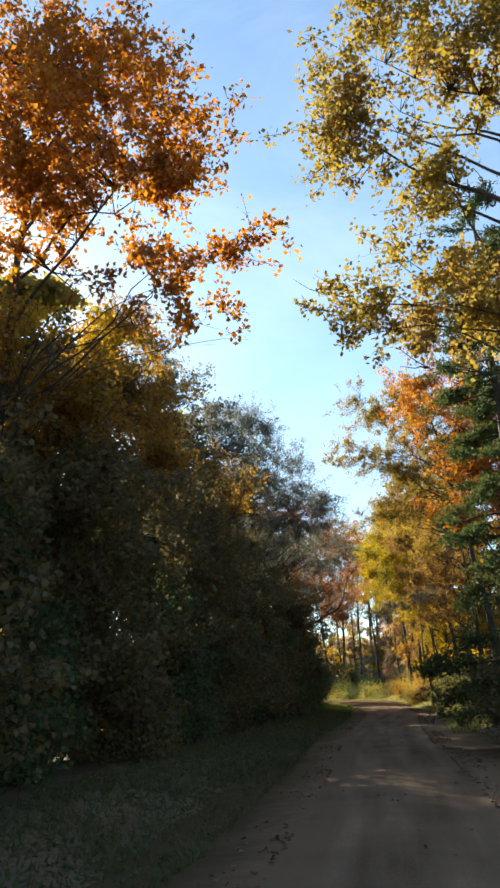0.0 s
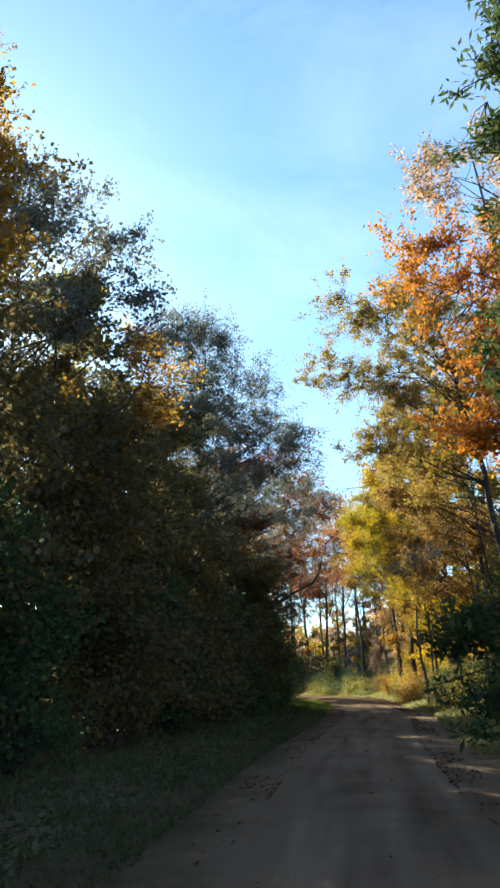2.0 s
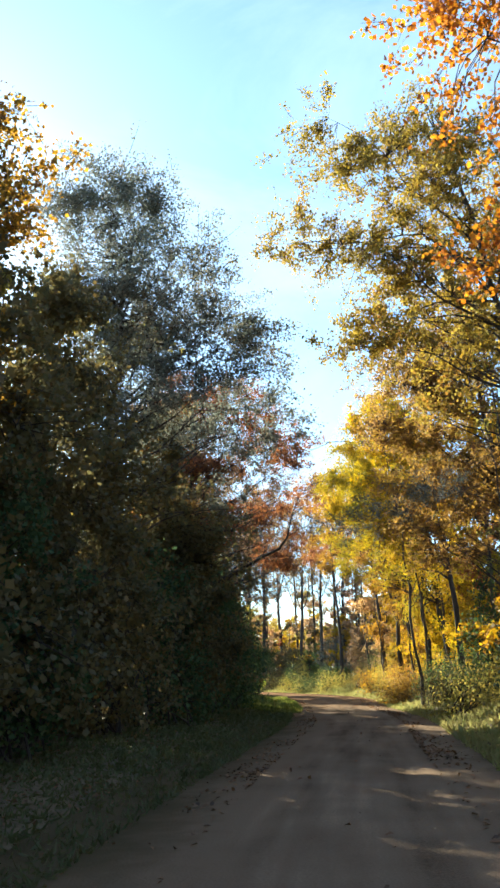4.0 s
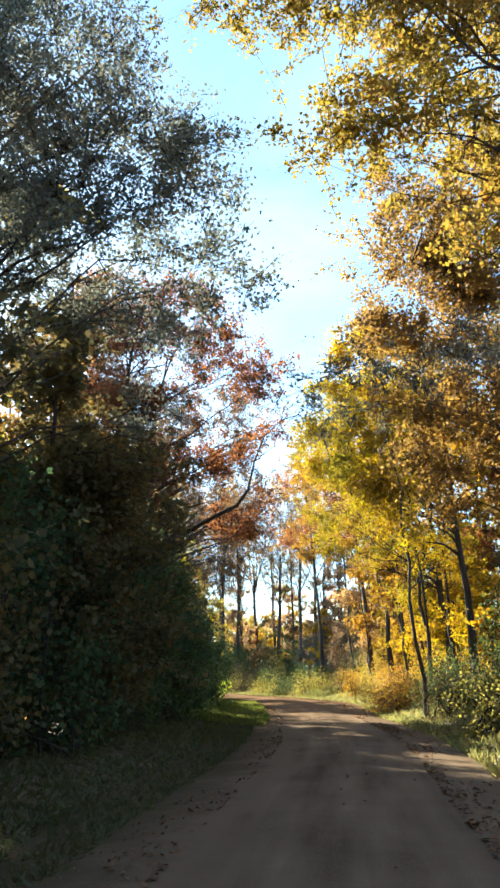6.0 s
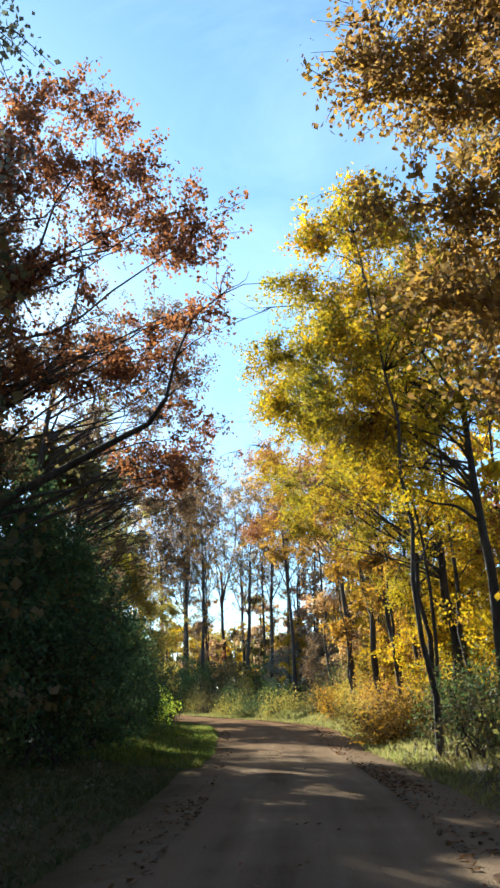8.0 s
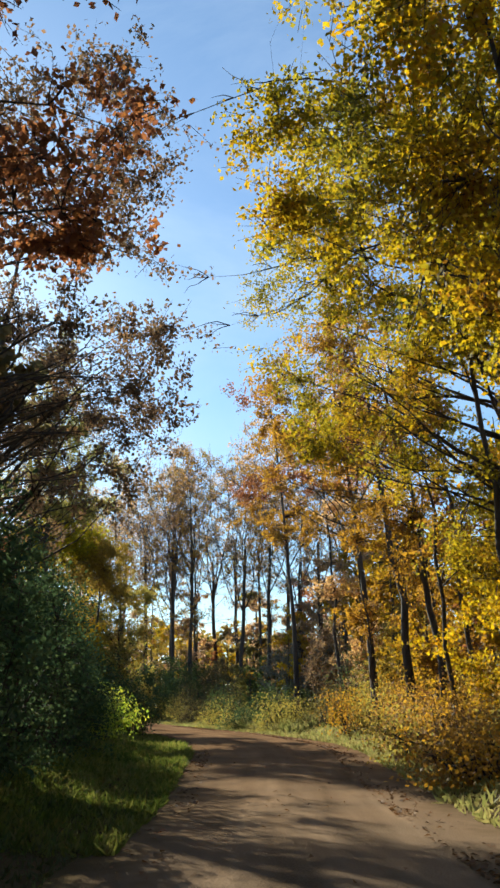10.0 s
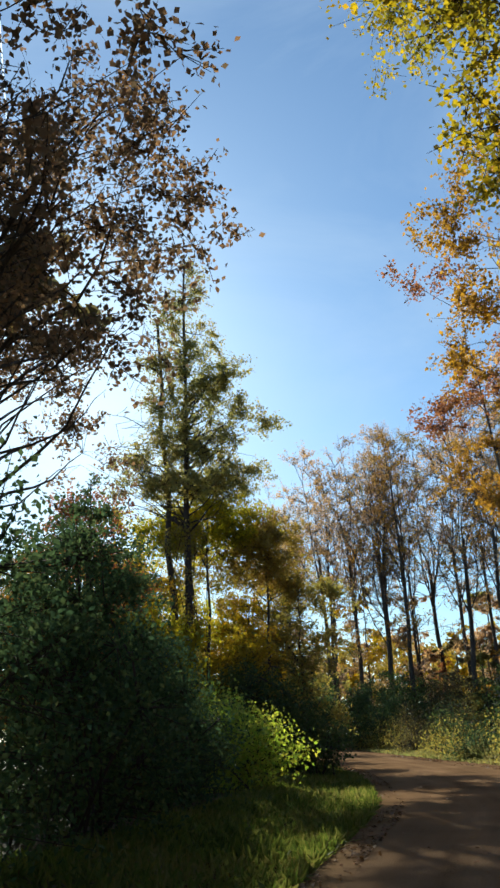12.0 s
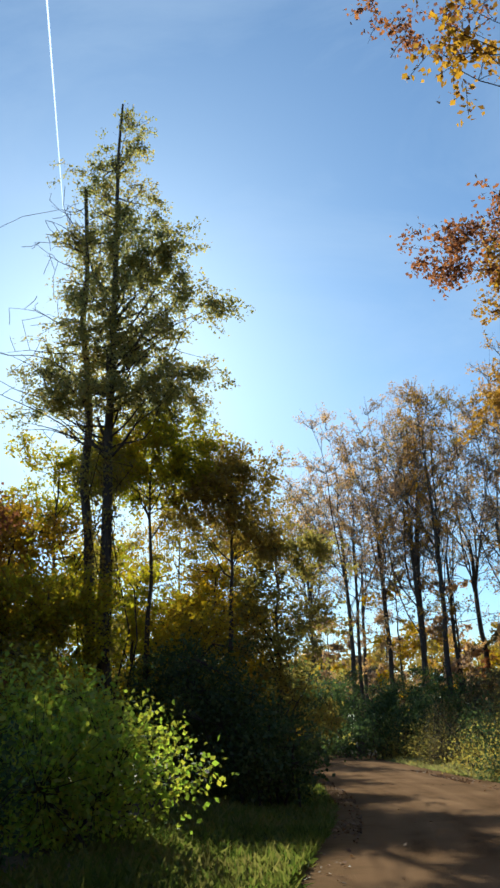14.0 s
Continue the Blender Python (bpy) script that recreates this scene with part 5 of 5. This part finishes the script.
# ---- the wood going on behind, out of sight from the road
def woodland(label, x0, x1, y0, y1, leaves, seed):
    """Many plain trees in one mesh, with their trunks as a second."""
    rng = np.random.default_rng(seed)
    gx, gy = np.meshgrid(np.arange(x0, x1, 5.5), np.arange(y0, y1, 5.5))
    x, y = gx.ravel() + rng.uniform(-2, 2, gx.size), gy.ravel() + rng.uniform(-2, 2, gx.size)
    z = ground_height(x, y)
    n, tall = len(x), rng.uniform(9, 13, gx.size)
    foot = np.stack([x, y, z - 0.2], 1)
    s = np.linspace(0, 1, 5)[None, :, None]
    head = foot + np.stack([rng.normal(size=n) * 0.4, rng.normal(size=n) * 0.4, tall * 0.9], 1)
    own = np.repeat(np.arange(n), 560)
    lobe = foot[:, None] + np.stack([rng.normal(size=(n, 7)) * 1.4, rng.normal(size=(n, 7)) * 1.4, tall[:, None] * rng.uniform(0.4, 0.92, (n, 7))], -1)
    at = lobe[own, rng.integers(0, 7, len(own))] + ball(rng, len(own)) * np.array([1.5, 1.5, 1.1])
    v, f = blades(rng, at, 0.42, 0.34)
    wood_ = tagged(mesh_part("woodland", v, f, leaves), label, "woods", kind="stuff")
    tv, tf = tubes(foot[:, None] * (1 - s) + head[:, None] * s, 0.16 * np.linspace(1, 0.25, 5)[None] * np.ones((n, 1)), 5)
    tagged(mesh_part("trunks", tv, tf, BARK, wood_), kind="stuff")


woodland("hazel-brown woods closing the view beyond the tall trees", -104, 36, 156, 186, HAZEL, 73)
woodland("golden autumn woods going on behind the roadside trees", 22, 52, -6, 112, GOLD, 71)
woodland("olive-brown woods going on behind the dark thicket", -60, -30, -6, 64, OLIVE, 72)

# ---- undergrowth
for n, (bx, by, bh, br, mat, lab) in enumerate([
        (4.7, 54.4, 4.8, 1.0, GREEN, "tall dark green evergreen bush on the bank"), (4.6, 38.0, 2.6, 1.1, GREEN, "dark green bush on the bank"), (5.0, 31.0, 2.6, 1.2, DUSKY, "dusky brush at the verge"),
        (4.8, 22.0, 2.6, 1.2, DUSKY, "dusky brush at the verge"), (4.8, 46.5, 2.6, 1.0, OLIVE, "olive brush on the bank"), (4.4, 58.2, 1.6, 0.9, OLIVE, "olive sapling clump on the bank"),
        (3.4, 68.0, 1.8, 1.0, OLIVE, "olive brush on the bank"), (2.8, 75.5, 1.8, 1.0, GOLD, "golden brush on the bank"), (1.6, 81.0, 2.0, 1.0, RUST, "rust-coloured brush on the bank"),
        (-0.2, 87.5, 2.0, 1.1, GOLD, "golden brush at the outside of the bend"), (-1.6, 95.0, 2.0, 1.2, OLIVE, "olive brush at the outside of the bend"), (-4.0, 101.5, 2.4, 1.4, GREEN, "green brush at the outside of the bend"),
        (-6.2, 108.0, 2.6, 1.5, GREEN, "green brush under the tall wood"), (-10.0, 112.0, 2.6, 1.6, DUSKY, "dusky brush under the tall wood"), (-14.0, 122.0, 3.2, 2.2, GREEN, "green brush under the tall wood"),
        (-19.5, 126.0, 3.4, 2.4, GREEN, "green brush under the tall wood"), (-17.5, 101.0, 3.4, 2.2, GREEN, "green brush inside the bend"), (-22.5, 108.0, 3.6, 2.6, GREEN, "green brush inside the bend"),
        (-29.0, 124.0, 4.0, 3.0, DUSKY, "dusky brush inside the bend"), (-3.0, 122.0, 3.4, 2.4, OLIVE, "olive brush under the tall wood"), (2.0, 104.0, 3.0, 2.0, GOLD, "golden brush in the wood"),
        (-36.0, 138.0, 4.5, 3.4, GREEN, "green brush beyond the bend"), (-25.5, 137.0, 4.0, 3.0, GREEN, "green brush beyond the bend")]):
    bush(lab, bx, by, [(bx, by, bh * 0.4, br, br, bh * 0.42), (bx + 0.3 * br, by + 0.3, bh * 0.72, br * 0.7, br * 0.7, bh * 0.3)], mat, 6500, 0.09, seed=200 + n)
rng_b = random.Random(21)
yy = 50.0
while yy < 118:
    off = half_width(yy) + rng_b.uniform(0.9, 3.4)
    bx = float(np.interp(yy, LINE[:, 1], LINE[:, 0]) + np.interp(yy, LINE[:, 1], TANGENT[:, 1]) * off)
    by = float(yy - np.interp(yy, LINE[:, 1], TANGENT[:, 0]) * off)
    bh = 0.5 + 0.9 * (off - half_width(yy)) + rng_b.uniform(-0.2, 0.9)
    bh *= 0.62 if yy < 84 else 0.8
    mat, lab = rng_b.choice(((DUSKY, "dusky brush at the road's outer edge"), (GREEN, "green brush at the road's outer edge"), (OLIVE, "olive sapling brush at the road's outer edge")) if yy < 62 else
                            ((HAZEL, "hazel-brown sapling brush at the road's outer edge"), (OLIVE, "olive sapling brush at the road's outer edge"), (MIXED, "brown-olive sapling brush at the road's outer edge"), (AMBER, "amber sapling brush at the road's outer edge"))
                            if yy < 84 else ((OLIVE, "olive sapling brush at the road's outer edge"), (GREEN, "green brush at the road's outer edge"), (EVERGREEN, "dark green brush at the road's outer edge"), (DUSKY, "dusky brush at the road's outer edge")))
    j = [rng_b.uniform(-0.6, 0.6) for _ in range(6)]
    bush(lab, bx, by, [(bx, by, bh * 0.4, 0.75, 0.9, bh * 0.42), (bx + j[0], by + j[1], bh * 0.75, 0.5, 0.5, bh * 0.35), (bx + j[2], by + j[3], bh * 0.55, 0.5, 0.5, bh * 0.5), (bx + j[4], by + j[5] * 2, bh * 0.3, 0.6, 0.6, bh * 0.3)],
         mat, 2700, 0.07, seed=300 + int(yy * 3), cl=0.5, stems=12)
    yy += rng_b.uniform(0.9, 1.7)
for n, (bx, by, bh, br, mat, lab) in enumerate([(-13.5, 121, 4.8, 2.4, GREEN, "tall green brush among the trunks"), (-18.5, 124, 5.0, 2.6, DUSKY, "tall dusky brush among the trunks"), (-23.5, 127, 5.2, 2.8, GREEN, "tall green brush among the trunks"),
        (-20.5, 112, 4.4, 2.4, GREEN, "tall green brush inside the bend"), (-17.0, 106, 4.2, 2.2, GREEN, "tall green brush inside the bend"), (-20.4, 118, 5.6, 2.6, GREEN, "tall green brush among the trunks"), (-16.3, 114.5, 4.4, 2.0, GREEN, "tall green brush among the trunks"), (-24.5, 121, 6.0, 2.8, DUSKY, "tall dusky brush among the trunks"), (-28, 131, 5.4, 3.0, GREEN, "tall green brush beyond the bend"), (-15.2, 98.5, 4.4, 1.8, GREEN, "tall green brush inside the bend"),
        (-13.2, 113.0, 4.4, 2.0, GREEN, "tall green brush among the trunks"), (-10.6, 115.0, 4.6, 2.0, DUSKY, "tall dusky brush among the trunks"), (-15.5, 118.0, 5.4, 2.4, GREEN, "tall green brush among the trunks"), (-8.0, 117.0, 5.0, 2.2, GREEN, "tall green brush among the trunks"), (-9.5, 122, 4.2, 2.2, OLIVE, "olive brush among the trunks"), (-2.2, 104.5, 5.5, 1.6, SILVER, "grey-green thicket hung with vines"), (-4.6, 108, 6.5, 1.7, SILVER, "grey-green thicket hung with vines")]):
    bush(lab, bx, by, [(bx, by, bh * 0.4, br, br, bh * 0.42), (bx + 0.3 * br, by + 0.3, bh * 0.72, br * 0.7, br * 0.7, bh * 0.3)], mat, 8000, 0.13, seed=400 + n)
for n, (hx, hy) in enumerate([(-3.6, 6), (-3.7, 10.5), (-3.8, 15.5), (-3.8, 20.5), (-4.0, 25.5), (-4.2, 30.5), (-4.4, 35.5), (-4.4, 40.5), (-4.4, 45.0)]):
    bush("dark tangled brush along the road", hx, hy, [(hx, hy, 1.2, 1.2, 2.3, 1.3), (hx - 0.4, hy + 1, 2.6, 1.2, 1.8, 1.2), (hx - 0.3, hy - 1, 3.8, 1.1, 1.6, 1.3)], (EVERGREEN, DUSKY)[n % 2], 12000, 0.1, seed=240 + n)


for yy in range(6, 50, 5):
    bush("low dusky brush behind the roadside thicket", -6.6, yy, [(-6.6, yy, 0.9, 1.4, 2.8, 1.0), (-7.2, yy + 1, 2.0, 1.2, 2.2, 1.0)], DUSKY, 5000, 0.17, seed=500 + yy)


def scatter(name, label, category, n, y0, y1, lo, hi, mat, seed, length, width, upright, side=0, lift=0.0, spread=0.5, power=1.5):
    """Small flat or standing blades strewn beside the road, between two distances from its edge."""
    rng = np.random.default_rng(seed)
    j = rng.uniform(y0, y1, n)
    cx = np.interp(j, LINE[:, 1], LINE[:, 0])
    tx = np.interp(j, LINE[:, 1], TANGENT[:, 0])
    ty = np.interp(j, LINE[:, 1], TANGENT[:, 1])
    sgn = np.full(n, side) if side else rng.choice([-1, 1], n)
    w = sgn * (half_width(j) + lo + (hi - lo) * rng.uniform(0, 1, n) ** power)
    x, y = cx + ty * w, j - tx * w
    if not upright:
        keep = rng.uniform(0, 1, n) < np.clip(0.32 + 1.5 * bumps(x * 1.1 + 3, y * 0.7), 0.06, 1)
        x, y, w, j, n = x[keep], y[keep], w[keep], j[keep], int(keep.sum())
    z = ground_height(x, y)
    at = np.stack([x, y, z], 1)
    if upright:
        tall = length * rng.uniform(0.5, 1.2, (n, 1)) * (0.7 + 0.5 * bumps(x * 0.6, y * 0.6)[:, None])
        ax = unit(rng.normal(size=(n, 3)) * spread + np.array([[0, 0, 1.0]]))
        s_ = unit(np.cross(ax, rng.normal(size=(n, 3))))
        v = np.stack([at - s_ * width * 0.5 - ax * 0.03, at + s_ * width * 0.5 - ax * 0.03, at + ax * tall * 0.6 + s_ * width * 0.4, at + ax * tall + rng.normal(size=(n, 3)) * 0.05], 1)
        f = np.arange(4 * n).reshape(n, 4)
        v = v.reshape(-1, 3)
    else:
        on = np.abs(w) < half_width(j) * 1.0
        at[:, 2] = np.where(on, road_height(j) + 0.05 * (1 - (w / half_width(j)) ** 2) - 0.004, at[:, 2]) + 0.015 + lift
        ax = unit(rng.normal(size=(n, 3)) * np.array([1, 1, 0.22]))
        s_ = unit(np.cross(ax, np.array([[0, 0, 1.0]]) + rng.normal(size=(n, 3)) * 0.3))
        sz = rng.uniform(0.6, 1.4, (n, 1))
        v = np.stack([at - ax * length * sz * 0.5, at + s_ * width * sz * 0.5 + [0, 0, 0.012], at + ax * length * sz * 0.5, at - s_ * width * sz * 0.5 + [0, 0, 0.012]], 1).reshape(-1, 3)
        f = np.arange(4 * n).reshape(n, 4)
    return tagged(mesh_part(name, v, f, mat), label, category, kind="stuff")


scatter("fallen_leaves", "brown and orange fallen leaves strewn along the verges", "fallen leaves", 36000, -2, 100, -0.55, 3.6, LITTER, 1, 0.07, 0.045, False, power=1.8)
scatter("fallen_leaves", "rusty fallen leaves banked along the outer edge", "fallen leaves", 9000, 30, 100, -0.55, 0.9, LITTER, 7, 0.075, 0.05, False, side=1)
scatter("fallen_leaves", "a few dry leaves lying on the road", "fallen leaves", 600, 0, 100, -1.9, 0.0, LITTER, 2, 0.07, 0.045, False)
scatter("grass", "green grass on the verge, shade put into its colour", "grass", 60000, 0, 62, 0.3, 3.4, GRASS_SHADE, 3, 0.08, 0.012, True, side=-1)
scatter("grass", "tall green grass at the inside of the bend, sun put into its colour", "grass", 60000, 58, 100, -0.05, 2.8, GRASS_SUN, 4, 0.17, 0.009, True, side=-1)
scatter("grass", "dry grass on the bank", "grass", 26000, 30, 112, 0.4, 3.4, STRAW, 5, 0.26, 0.012, True, side=1)
scatter("weeds", "tall pale weeds at the outside of the bend", "weeds", 5000, 86, 95, 1.0, 3.4, STRAW, 6, 0.8, 0.016, True, side=1)


TRAIL = [(-1362.0, 1750.0, 1444.0), (-1030.0, 1199.0, 1852.0)]


def contrail():
    """A long thin ice trail, very high up."""
    a, b = Vector(TRAIL[0]), Vector(TRAIL[1])
    base = np.array(a)
    s = np.linspace(0, 1, 14)
    p = np.array(a)[None] * (1 - s[:, None]) + np.array(b)[None] * s[:, None]
    v, f = tubes(p[None], (0.5 + 2.0 * s ** 0.7)[None], 6)
    m, nodes, links = material("ice_trail")
    # even emission stands in for sunlight scattered by the trail
    out, glow = nodes.new("ShaderNodeOutputMaterial"), nodes.new("ShaderNodeEmission")
    glow.inputs["Color"].default_value, glow.inputs["Strength"].default_value = (0.88, 0.94, 1.0, 1), 0.9
    links.new(glow.outputs[0], out.inputs["Surface"])
    ob = mesh_part("contrail", v - base, f, m)
    ob.location = a
    tagged(ob, "thin white contrail high in the blue sky", "contrail", kind="structure")


contrail()
